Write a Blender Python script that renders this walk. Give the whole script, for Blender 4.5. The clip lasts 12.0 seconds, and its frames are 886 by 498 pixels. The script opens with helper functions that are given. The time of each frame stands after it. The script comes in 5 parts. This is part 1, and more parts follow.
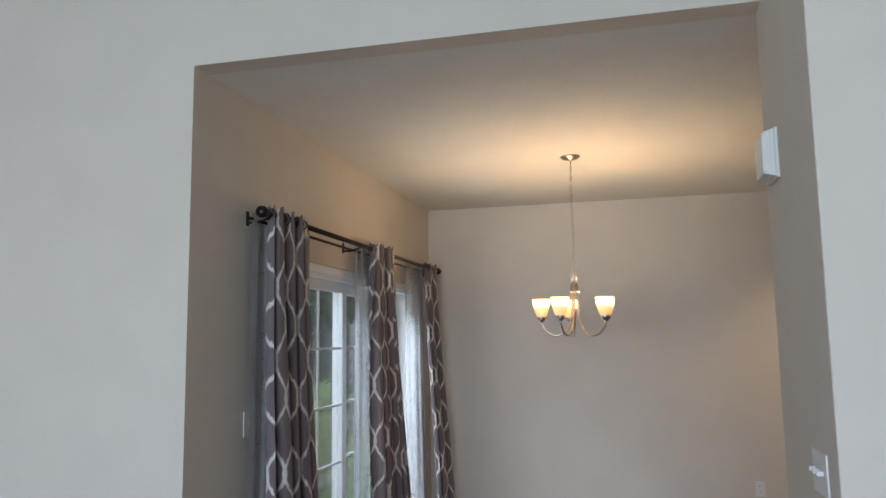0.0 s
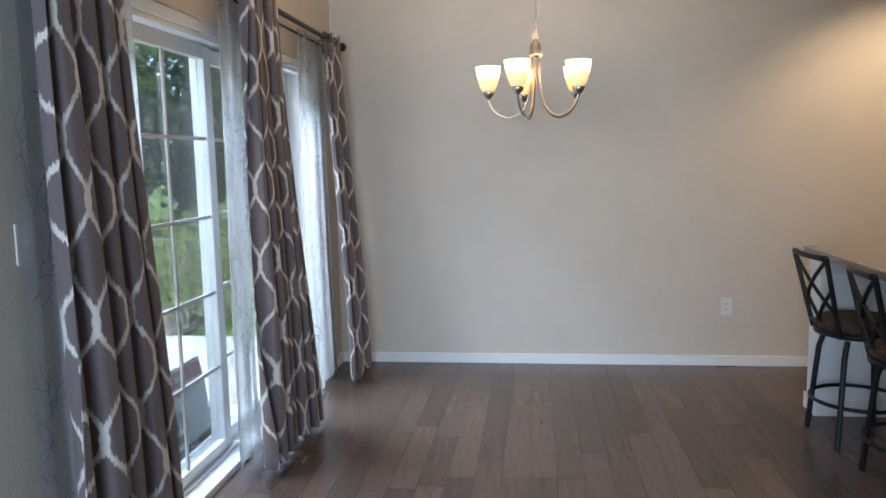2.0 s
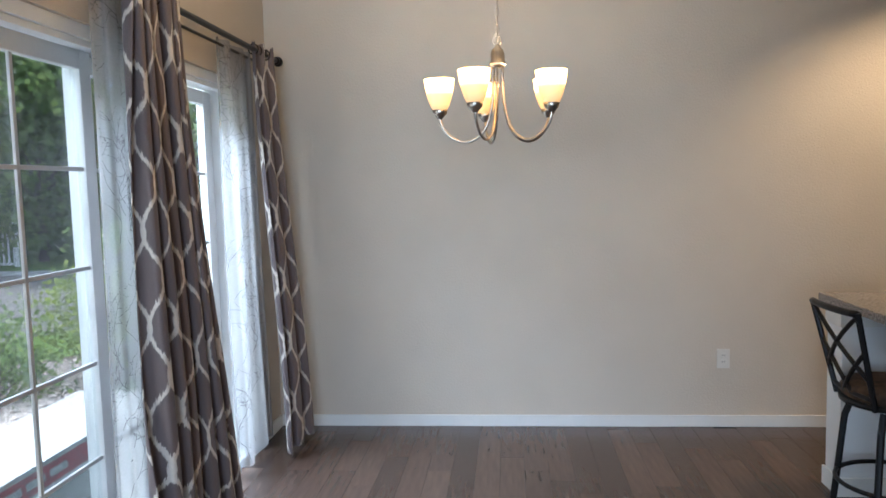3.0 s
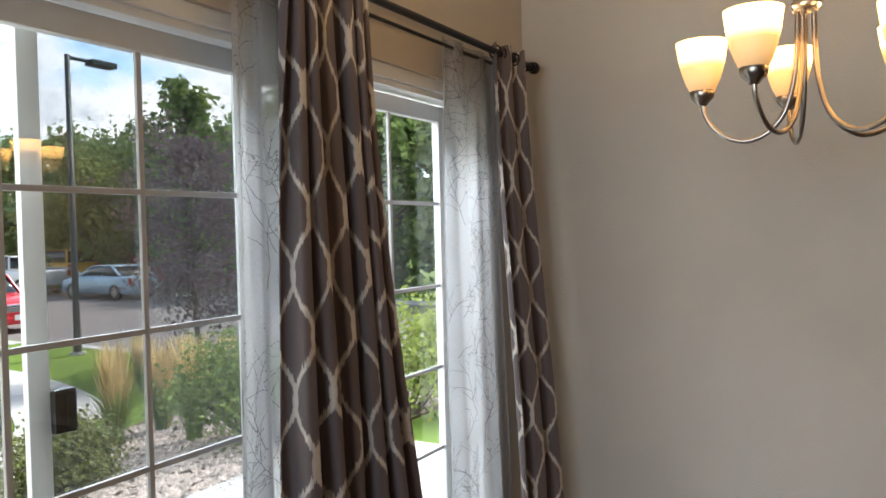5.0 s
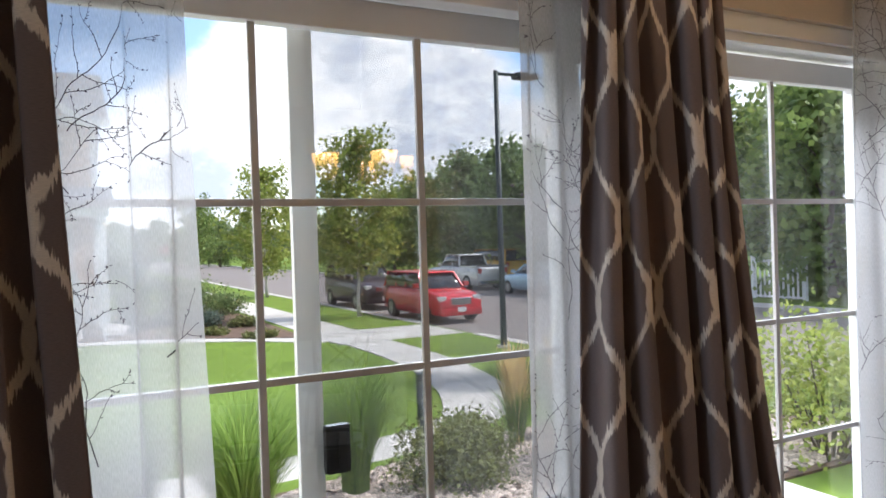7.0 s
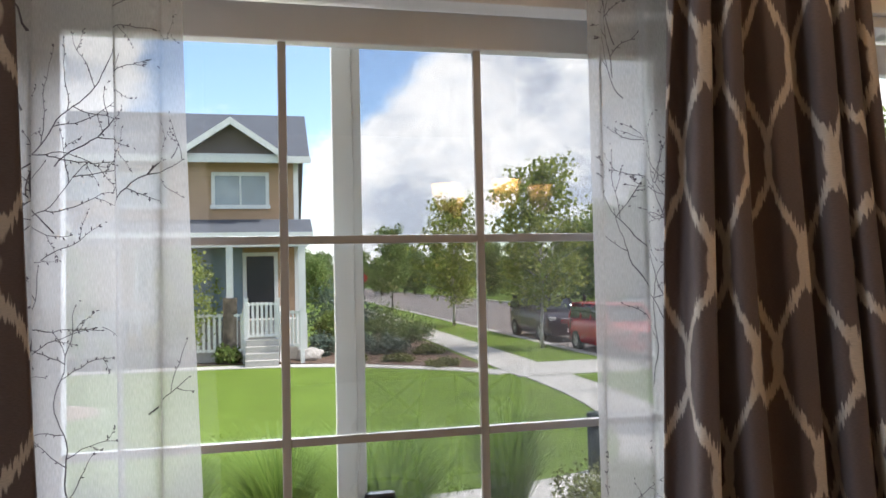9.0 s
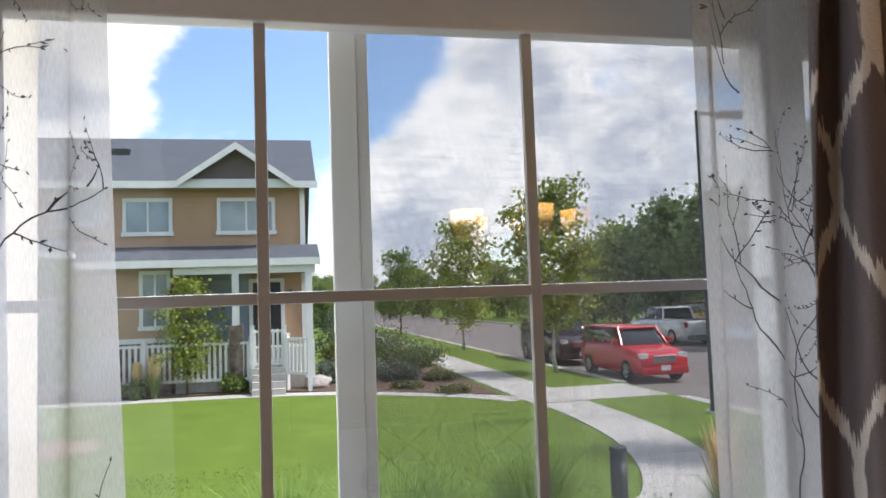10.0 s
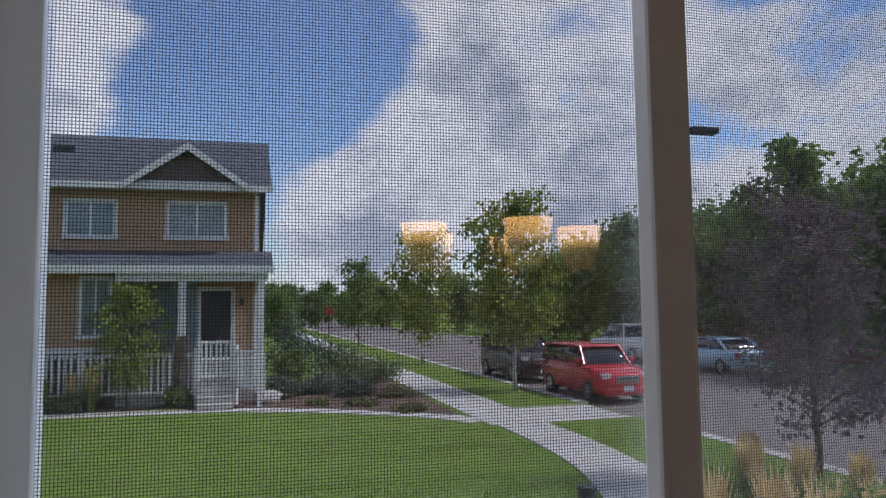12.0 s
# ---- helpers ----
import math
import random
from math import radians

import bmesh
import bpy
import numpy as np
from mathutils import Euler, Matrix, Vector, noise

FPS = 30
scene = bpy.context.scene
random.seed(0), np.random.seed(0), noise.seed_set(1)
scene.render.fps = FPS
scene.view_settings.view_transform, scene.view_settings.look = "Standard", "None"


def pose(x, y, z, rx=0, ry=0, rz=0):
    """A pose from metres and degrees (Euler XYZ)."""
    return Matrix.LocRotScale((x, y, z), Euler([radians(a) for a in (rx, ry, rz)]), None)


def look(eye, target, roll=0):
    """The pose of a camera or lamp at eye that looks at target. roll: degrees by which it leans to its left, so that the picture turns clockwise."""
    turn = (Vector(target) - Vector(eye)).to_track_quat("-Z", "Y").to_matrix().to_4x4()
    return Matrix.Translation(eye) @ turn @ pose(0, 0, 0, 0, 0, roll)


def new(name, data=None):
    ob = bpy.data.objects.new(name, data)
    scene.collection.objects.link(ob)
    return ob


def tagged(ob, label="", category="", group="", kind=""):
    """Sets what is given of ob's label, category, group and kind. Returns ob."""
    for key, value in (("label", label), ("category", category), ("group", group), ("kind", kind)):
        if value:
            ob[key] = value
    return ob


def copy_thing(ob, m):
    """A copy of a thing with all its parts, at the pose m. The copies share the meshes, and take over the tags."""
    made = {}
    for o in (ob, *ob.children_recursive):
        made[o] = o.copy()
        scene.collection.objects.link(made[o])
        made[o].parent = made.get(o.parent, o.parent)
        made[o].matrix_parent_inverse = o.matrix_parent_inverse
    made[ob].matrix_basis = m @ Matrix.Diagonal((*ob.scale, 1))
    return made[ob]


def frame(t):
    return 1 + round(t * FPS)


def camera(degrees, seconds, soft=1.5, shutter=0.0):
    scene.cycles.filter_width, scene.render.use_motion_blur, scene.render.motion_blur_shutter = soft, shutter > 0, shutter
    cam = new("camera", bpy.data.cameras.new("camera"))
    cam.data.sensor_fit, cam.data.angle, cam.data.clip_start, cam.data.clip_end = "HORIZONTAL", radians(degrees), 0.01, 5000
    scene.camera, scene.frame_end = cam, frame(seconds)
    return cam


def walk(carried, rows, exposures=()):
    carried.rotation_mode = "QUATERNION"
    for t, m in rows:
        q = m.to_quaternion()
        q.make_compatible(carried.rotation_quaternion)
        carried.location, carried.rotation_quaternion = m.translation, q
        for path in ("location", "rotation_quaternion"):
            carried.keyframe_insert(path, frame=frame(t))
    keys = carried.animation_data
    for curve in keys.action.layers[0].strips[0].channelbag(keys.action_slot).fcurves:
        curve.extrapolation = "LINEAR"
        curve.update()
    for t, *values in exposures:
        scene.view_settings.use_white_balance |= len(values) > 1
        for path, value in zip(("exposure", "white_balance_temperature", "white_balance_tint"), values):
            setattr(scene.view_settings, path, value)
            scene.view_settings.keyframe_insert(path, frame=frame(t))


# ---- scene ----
cam = camera(61.5, 12.0, soft=1.6)
PATH = [
    (0.0, (1.531, 0.192, 1.639), (1.049, 2.117, 1.881), -0.8),
    (0.3, (1.541, 0.305, 1.589), (1.076, 2.248, 1.688), -0.5),
    (0.5, (1.455, 0.435, 1.563), (1.047, 2.393, 1.578), -0.3),
    (1.0, (1.373, 0.742, 1.487), (1.051, 2.712, 1.354), 0.0),
    (1.5, (1.297, 1.136, 1.478), (0.985, 3.101, 1.273), -0.4),
    (2.0, (1.188, 1.524, 1.467), (0.936, 3.493, 1.229), -1.3),
    (2.5, (1.184, 1.889, 1.473), (0.994, 3.867, 1.247), -1.7),
    (2.7, (1.193, 2.039, 1.497), (1.018, 4.021, 1.292), -1.7),
    (4.3, (1.401, 2.976, 1.474), (0.85, 4.897, 1.4), -0.4),
    (4.5, (1.418, 3.045, 1.469), (0.738, 4.925, 1.395), -0.7),
    (5.0, (1.323, 3.266, 1.469), (0.306, 4.987, 1.42), -1.4),
    (5.5, (1.284, 3.428, 1.475), (-0.047, 4.921, 1.44), -1.7),
    (6.0, (1.288, 3.621, 1.495), (-0.26, 4.887, 1.466), -1.5),
    (6.5, (1.264, 3.737, 1.491), (-0.418, 4.818, 1.464), -1.5),
    (7.0, (1.153, 3.834, 1.5), (-0.624, 4.753, 1.48), -1.8),
    (7.2, (1.127, 3.897, 1.512), (-0.701, 4.71, 1.484), -1.6),
    (8.8, (1.031, 4.175, 1.519), (-0.916, 4.629, 1.579), -1.2),
    (9.5, (0.935, 4.196, 1.518), (-1.019, 4.611, 1.618), -1.6),
    (10.0, (0.63, 4.225, 1.584), (-1.321, 4.647, 1.717), -2.0),
    (10.5, (0.345, 4.302, 1.607), (-1.598, 4.747, 1.776), -1.5),
    (11.0, (0.074, 4.4, 1.635), (-1.862, 4.863, 1.819), -1.2),
    (11.5, (-0.1, 4.425, 1.665), (-2.03, 4.915, 1.847), -1.1),
    (12.0, (-0.152, 4.432, 1.685), (-2.076, 4.955, 1.844), -0.7),
]
EXPOSURES = [(0.0, 1.35, 5600, 12), (1.0, 1.68, 5250, 10), (2.5, 1.75, 5270, 9), (4.5, 1.38, 5850, 10), (5.5, 1.15, 6250, 13), (7.0, 1.13, 6150, 16), (9.0, 1.05, 6350, 16), (10.5, 0.65, 6150, 20), (11.0, 0.35, 6000, 23), (12.0, 0.0, 5750, 22)]
walk(cam, [(row[0], look(*row[1:])) for row in PATH], EXPOSURES)

# ---- world and large lights ----
SUN_AZ, SUN_EL = radians(-8.6), radians(50)
world = bpy.data.worlds.new("sky")
scene.world = world
world.use_nodes = True
wn, wl = world.node_tree.nodes, world.node_tree.links
wn.clear()
w_out = wn.new("ShaderNodeOutputWorld")
w_bg = wn.new("ShaderNodeBackground")
w_sky = wn.new("ShaderNodeTexSky")
w_sky.sky_type = "NISHITA"
w_sky.sun_disc = False
w_sky.sun_elevation = SUN_EL
w_sky.sun_rotation = SUN_AZ
w_sky.air_density, w_sky.dust_density, w_sky.ozone_density = 1.0, 0.4, 2.0
w_co = wn.new("ShaderNodeTexCoord")
w_map = wn.new("ShaderNodeMapping")
w_map.inputs["Scale"].default_value = (1.0, 1.0, 1.9)
w_map.inputs["Location"].default_value = (0.35, 0.1, 0.25)
wl.new(w_co.outputs["Generated"], w_map.inputs["Vector"])


def w_math(kind, *ins, clamp=False):
    k = wn.new("ShaderNodeMath")
    k.operation, k.use_clamp = kind, clamp
    for i, v in enumerate(ins):
        if isinstance(v, (int, float)):
            k.inputs[i].default_value = v
        else:
            wl.new(v, k.inputs[i])
    return k.outputs[0]


def w_noise(scale, detail, rough):
    k = wn.new("ShaderNodeTexNoise")
    k.inputs["Scale"].default_value, k.inputs["Detail"].default_value = scale, detail
    k.inputs["Roughness"].default_value = rough
    wl.new(w_map.outputs[0], k.inputs["Vector"])
    return k.outputs["Fac"]


# cumulus banks (direction, reach, weight) over a broken base; a negative weight opens blue sky
density = w_math("MULTIPLY", w_math("SUBTRACT", w_noise(4.2, 10, 0.58), 0.5), 1.75)
for towards, reach, weight in (((-0.94, 0.27, 0.19), 0.20, 0.62), ((-0.985, 0.14, 0.10), 0.17, 0.5), ((-0.915, -0.28, 0.27), 0.22, 0.75), ((-0.90, 0.42, 0.14), 0.15, 0.35),
                               ((-0.83, 0.46, 0.32), 0.22, 0.28), ((-0.71, 0.68, 0.19), 0.25, 0.35), ((-0.93, 0.10, 0.36), 0.19, -0.55), ((-0.945, -0.06, 0.31), 0.12, -0.40),
                               ((-0.80, 0.56, 0.21), 0.10, -0.25), ((-0.68, 0.62, 0.38), 0.16, -0.30)):
    gap = wn.new("ShaderNodeVectorMath")
    gap.operation = "DISTANCE"
    wl.new(w_co.outputs["Generated"], gap.inputs[0])
    gap.inputs[1].default_value = Vector(towards).normalized()
    fall = wn.new("ShaderNodeMapRange")
    fall.interpolation_type = "SMOOTHSTEP"
    fall.inputs["From Min"].default_value, fall.inputs["From Max"].default_value = 0.0, reach
    fall.inputs["To Min"].default_value, fall.inputs["To Max"].default_value = weight, 0.0
    wl.new(gap.outputs["Value"], fall.inputs[0])
    density = w_math("ADD", density, fall.outputs[0])
cover = wn.new("ShaderNodeMapRange")
cover.interpolation_type = "SMOOTHSTEP"
cover.inputs["From Min"].default_value, cover.inputs["From Max"].default_value = -0.08, 0.20
wl.new(density, cover.inputs[0])
# bright rims, greyer thick cores
core = w_math("ADD", w_math("MULTIPLY", density, 0.75), w_math("MULTIPLY", w_math("SUBTRACT", w_noise(6.0, 9, 0.62), 0.5), 3.6))
w_r2 = wn.new("ShaderNodeValToRGB")
w_r2.color_ramp.elements[0].position, w_r2.color_ramp.elements[1].position = 0.10, 0.75
w_r2.color_ramp.elements[0].color = (6.6, 6.5, 6.35, 1)
w_r2.color_ramp.elements[1].color = (3.3, 3.6, 4.1, 1)
wl.new(core, w_r2.inputs[0])
w_mix = wn.new("ShaderNodeMixRGB")
wl.new(cover.outputs[0], w_mix.inputs[0])
wl.new(w_sky.outputs[0], w_mix.inputs[1])
wl.new(w_r2.outputs[0], w_mix.inputs[2])
wl.new(w_mix.outputs[0], w_bg.inputs[0])
w_bg.inputs[1].default_value = 0.15
wl.new(w_bg.outputs[0], w_out.inputs[0])

sun = new("sun", bpy.data.lights.new("sun", "SUN"))
sun.data.energy, sun.data.angle, sun.data.color = 3.6, radians(5), (1.0, 0.95, 0.87)
sun.matrix_world = look((0, 0, 30), (-math.sin(SUN_AZ) * -1 * math.cos(SUN_EL) * 30,
                                     -math.cos(SUN_AZ) * math.cos(SUN_EL) * 30, 30 - math.sin(SUN_EL) * 30))


def area_light(name, eye, target, sx, sy, power, color):
    lamp = new(name, bpy.data.lights.new(name, "AREA"))
    lamp.data.shape, lamp.data.size, lamp.data.size_y = "RECTANGLE", sx, sy
    lamp.data.energy, lamp.data.color = power, color
    lamp.matrix_world = look(eye, target)
    return lamp


# skylight in the window of the front room behind the walker
area_light("window_skylight", (0.65, -3.93, 1.75), (0.6, 0, 1.6), 4.7, 1.9, 125, (0.76, 0.88, 1.0))
# added lamp out of view above the patio, boosting sky light through the glass door
area_light("patio_sky_fill", (-2.7, 5.35, 4.05), (0.9, 5.3, 0.5), 3.9, 1.6, 310, (0.86, 0.94, 1.0))


# ---- materials ----
def mat(name, color, rough=0.6, metal=0.0, scale=20.0, vary=0.12, bump=0.0, bscale=None, rand=0.0, spec=0.5, stretch=(1, 1, 1),
        isl=0.0, color2=None, big=0.0):
    m = bpy.data.materials.new(name)
    m.use_nodes = True
    n, l = m.node_tree.nodes, m.node_tree.links
    b = n["Principled BSDF"]
    b.inputs["Roughness"].default_value, b.inputs["Metallic"].default_value = rough, metal
    b.inputs["Specular IOR Level"].default_value = spec
    co = n.new("ShaderNodeTexCoord")
    mp = n.new("ShaderNodeMapping")
    mp.inputs["Scale"].default_value = stretch
    l.new(co.outputs["Object"], mp.inputs["Vector"])
    nz = n.new("ShaderNodeTexNoise")
    nz.inputs["Scale"].default_value, nz.inputs["Detail"].default_value = scale, 6
    l.new(mp.outputs[0], nz.inputs["Vector"])
    c2 = color2 or tuple(max(0, c * (1 - 2.2 * vary)) for c in color)
    ramp = n.new("ShaderNodeValToRGB")
    ramp.color_ramp.elements[0].position, ramp.color_ramp.elements[1].position = 0.3, 0.7
    ramp.color_ramp.elements[0].color = (*c2, 1)
    ramp.color_ramp.elements[1].color = (*(color if color2 else tuple(min(1, c * (1 + 0.6 * vary)) for c in color)), 1)
    l.new(nz.outputs["Fac"], ramp.inputs[0])
    last = ramp.outputs[0]
    if big:
        nb = n.new("ShaderNodeTexNoise")
        nb.inputs["Scale"].default_value, nb.inputs["Detail"].default_value = scale * 0.08, 3
        l.new(mp.outputs[0], nb.inputs["Vector"])
        hv = n.new("ShaderNodeHueSaturation")
        ma = n.new("ShaderNodeMapRange")
        ma.inputs["From Min"].default_value, ma.inputs["From Max"].default_value = 0.3, 0.7
        ma.inputs["To Min"].default_value, ma.inputs["To Max"].default_value = 1 - big, 1 + big
        l.new(nb.outputs["Fac"], ma.inputs[0])
        l.new(ma.outputs[0], hv.inputs["Value"])
        l.new(last, hv.inputs["Color"])
        last = hv.outputs[0]
    if rand or isl:
        hv = n.new("ShaderNodeHueSaturation")
        ma = n.new("ShaderNodeMapRange")
        amt = rand or isl
        ma.inputs["To Min"].default_value, ma.inputs["To Max"].default_value = 1 - amt, 1 + amt
        if rand:
            l.new(n.new("ShaderNodeObjectInfo").outputs["Random"], ma.inputs[0])
        else:
            l.new(n.new("ShaderNodeNewGeometry").outputs["Random Per Island"], ma.inputs[0])
        l.new(ma.outputs[0], hv.inputs["Value"])
        l.new(last, hv.inputs["Color"])
        last = hv.outputs[0]
    l.new(last, b.inputs["Base Color"])
    if bump:
        bz = n.new("ShaderNodeTexNoise")
        bz.inputs["Scale"].default_value, bz.inputs["Detail"].default_value = bscale or scale * 3, 4
        l.new(mp.outputs[0], bz.inputs["Vector"])
        bp = n.new("ShaderNodeBump")
        bp.inputs["Strength"].default_value, bp.inputs["Distance"].default_value = bump, 0.01
        l.new(bz.outputs["Fac"], bp.inputs["Height"])
        l.new(bp.outputs[0], b.inputs["Normal"])
    return m


M_WALL = mat("wall_paint", (0.57, 0.497, 0.408), 0.75, scale=3, vary=0.02, bump=0.25, bscale=90)
M_CEIL = mat("ceiling_paint", (0.65, 0.62, 0.56), 0.85, scale=3, vary=0.02, bump=0.2, bscale=45)
M_TRIM = mat("white_trim_paint", (0.74, 0.73, 0.70), 0.4, scale=6, vary=0.02)
M_VINYL = mat("white_vinyl", (0.80, 0.81, 0.81), 0.35, scale=8, vary=0.02)
M_MUNTIN = mat("muntin_vinyl", (0.56, 0.55, 0.53), 0.45, scale=8, vary=0.03)
M_PLANK = mat("dark_walnut_plank", (0.096, 0.063, 0.048), 0.27, scale=7, vary=0.10, bump=0.04, bscale=30, rand=0.24, stretch=(6, 0.7, 1))
M_SUBFLOOR = mat("plank_joint", (0.034, 0.023, 0.018), 0.7)
M_ROD = mat("rod_bronze", (0.018, 0.013, 0.012), 0.38, 0.6, scale=40, vary=0.1)
M_NICKEL = mat("brushed_nickel", (0.50, 0.44, 0.37), 0.28, 1.0, scale=120, vary=0.08, stretch=(1, 1, 0.1))
M_PLATE = mat("switch_plastic", (0.66, 0.63, 0.58), 0.35, scale=10, vary=0.02)
M_SLOT = mat("dark_slot", (0.03, 0.03, 0.03), 0.6)
M_IRON = mat("black_iron", (0.010, 0.009, 0.009), 0.42, 0.4, scale=60, vary=0.2)
M_SEAT = mat("brown_suede", (0.085, 0.048, 0.024), 0.8, scale=25, vary=0.3, bump=0.1, bscale=160)
M_ISLAND = mat("island_white_paint", (0.80, 0.81, 0.82), 0.5, scale=4, vary=0.02)
M_GRANITE = mat("grey_granite", (0.36, 0.31, 0.27), 0.18, scale=110, color2=(0.045, 0.04, 0.04))
M_HANDLE = mat("black_plastic", (0.012, 0.012, 0.013), 0.4, scale=20, vary=0.1)
M_WIRE = mat("screen_wire", (0.012, 0.012, 0.013), 0.7)


def glass_mat(name, tint=(0.95, 0.975, 0.97)):
    m = bpy.data.materials.new(name)
    m.use_nodes = True
    n, l = m.node_tree.nodes, m.node_tree.links
    n.clear()
    out, mix = n.new("ShaderNodeOutputMaterial"), n.new("ShaderNodeMixShader")
    tr, gl, fr = n.new("ShaderNodeBsdfTransparent"), n.new("ShaderNodeBsdfGlossy"), n.new("ShaderNodeLayerWeight")
    pw, ad = n.new("ShaderNodeMath"), n.new("ShaderNodeMath")
    pw.operation, ad.operation = "POWER", "MULTIPLY_ADD"
    pw.inputs[1].default_value, ad.inputs[1].default_value, ad.inputs[2].default_value = 5.0, 0.9, 0.075
    tr.inputs[0].default_value = (*tint, 1)
    gl.inputs["Roughness"].default_value = 0.0
    fr.inputs[0].default_value = 0.5
    l.new(fr.outputs["Facing"], pw.inputs[0])
    l.new(pw.outputs[0], ad.inputs[0])
    l.new(ad.outputs[0], mix.inputs[0])
    l.new(tr.outputs[0], mix.inputs[1])
    l.new(gl.outputs[0], mix.inputs[2])
    l.new(mix.outputs[0], out.inputs[0])
    return m


M_GLASS = glass_mat("window_glass")
M_PANE = mat("far_window_glass", (0.26, 0.33, 0.36), 0.06, scale=0.7, vary=0.3, spec=0.9)


def curtain_mat():
    m = bpy.data.materials.new("ogee_curtain_cloth")
    m.use_nodes = True
    n, l = m.node_tree.nodes, m.node_tree.links
    b = n["Principled BSDF"]
    b.inputs["Roughness"].default_value = 0.85
    b.inputs["Sheen Weight"].default_value = 0.15
    uv = n.new("ShaderNodeUVMap")
    uv.uv_map = "cloth"
    sep = n.new("ShaderNodeSeparateXYZ")
    l.new(uv.outputs[0], sep.inputs[0])

    def op(kind, a, c=None):
        k = n.new("ShaderNodeMath")
        k.operation = kind
        for i, v in enumerate((a, c)):
            if v is None:
                continue
            if isinstance(v, (int, float)):
                k.inputs[i].default_value = v
            else:
                l.new(v, k.inputs[i])
        return k.outputs[0]

    jag = n.new("ShaderNodeTexNoise")
    mp = n.new("ShaderNodeMapping")
    mp.inputs["Scale"].default_value = (300, 26, 1)
    l.new(uv.outputs[0], mp.inputs["Vector"])
    l.new(mp.outputs[0], jag.inputs["Vector"])
    jag.inputs["Scale"].default_value = 1.0
    jv = op("MULTIPLY", op("SUBTRACT", jag.outputs["Fac"], 0.5), 0.16)
    u = op("DIVIDE", sep.outputs[0], 0.148)
    wave = op("MULTIPLY", op("SINE", op("ADD", op("MULTIPLY", sep.outputs[1], 2 * math.pi / 0.35), op("MULTIPLY", jv, 6.0))), 0.276)
    lines = None
    for sign, shift in ((1, 0.0), (-1, 0.5)):
        f = op("FRACT", op("ADD", op("ADD", u, shift), op("MULTIPLY", wave, sign)))
        d = op("ABSOLUTE", op("SUBTRACT", f, 0.5))
        lines = d if lines is None else op("MINIMUM", lines, d)
    lines = op("ADD", lines, op("MULTIPLY", jv, 0.25))
    ramp = n.new("ShaderNodeValToRGB")
    ramp.color_ramp.elements[0].position, ramp.color_ramp.elements[1].position = 0.048, 0.074
    ramp.color_ramp.elements[0].color = (0.60, 0.53, 0.46, 1)
    ramp.color_ramp.elements[1].color = (0.132, 0.100, 0.096, 1)
    l.new(lines, ramp.inputs[0])
    weave = n.new("ShaderNodeTexNoise")
    mp2 = n.new("ShaderNodeMapping")
    mp2.inputs["Scale"].default_value = (160, 900, 1)
    l.new(uv.outputs[0], mp2.inputs["Vector"])
    l.new(mp2.outputs[0], weave.inputs["Vector"])
    weave.inputs["Scale"].default_value = 1.0
    hs = n.new("ShaderNodeHueSaturation")
    l.new(op("ADD", op("MULTIPLY", weave.outputs["Fac"], 0.7), 0.65), hs.inputs["Value"])
    l.new(ramp.outputs[0], hs.inputs["Color"])
    l.new(hs.outputs[0], b.inputs["Base Color"])
    bp = n.new("ShaderNodeBump")
    bp.inputs["Strength"].default_value, bp.inputs["Distance"].default_value = 0.25, 0.002
    l.new(weave.outputs["Fac"], bp.inputs["Height"])
    l.new(bp.outputs[0], b.inputs["Normal"])
    return m


M_CURTAIN = curtain_mat()


def sheer_mat():
    m = bpy.data.materials.new("white_sheer_voile")
    m.use_nodes = True
    n, l = m.node_tree.nodes, m.node_tree.links
    n.clear()
    out, mix, mix2 = n.new("ShaderNodeOutputMaterial"), n.new("ShaderNodeMixShader"), n.new("ShaderNodeMixShader")
    tr, tl, df = n.new("ShaderNodeBsdfTransparent"), n.new("ShaderNodeBsdfTranslucent"), n.new("ShaderNodeBsdfDiffuse")
    tl.inputs[0].default_value, df.inputs[0].default_value = (0.38, 0.375, 0.37, 1), (0.80, 0.76, 0.75, 1)
    uv, nz = n.new("ShaderNodeUVMap"), n.new("ShaderNodeTexNoise")
    uv.uv_map = "cloth"
    mp = n.new("ShaderNodeMapping")
    mp.inputs["Scale"].default_value = (700, 90, 1)
    l.new(uv.outputs[0], mp.inputs["Vector"])
    l.new(mp.outputs[0], nz.inputs["Vector"])
    nz.inputs["Scale"].default_value = 1.0
    rg = n.new("ShaderNodeMapRange")
    rg.inputs["To Min"].default_value, rg.inputs["To Max"].default_value = 0.48, 0.78
    l.new(nz.outputs["Fac"], rg.inputs[0])
    mix2.inputs[0].default_value = 0.30
    l.new(tl.outputs[0], mix2.inputs[1])
    l.new(df.outputs[0], mix2.inputs[2])
    l.new(rg.outputs[0], mix.inputs[0])
    l.new(tr.outputs[0], mix.inputs[1])
    l.new(mix2.outputs[0], mix.inputs[2])
    l.new(mix.outputs[0], out.inputs[0])
    return m


M_SHEER = sheer_mat()
M_BRANCH = mat("branch_ink", (0.10, 0.085, 0.10), 0.9, scale=60, vary=0.2)


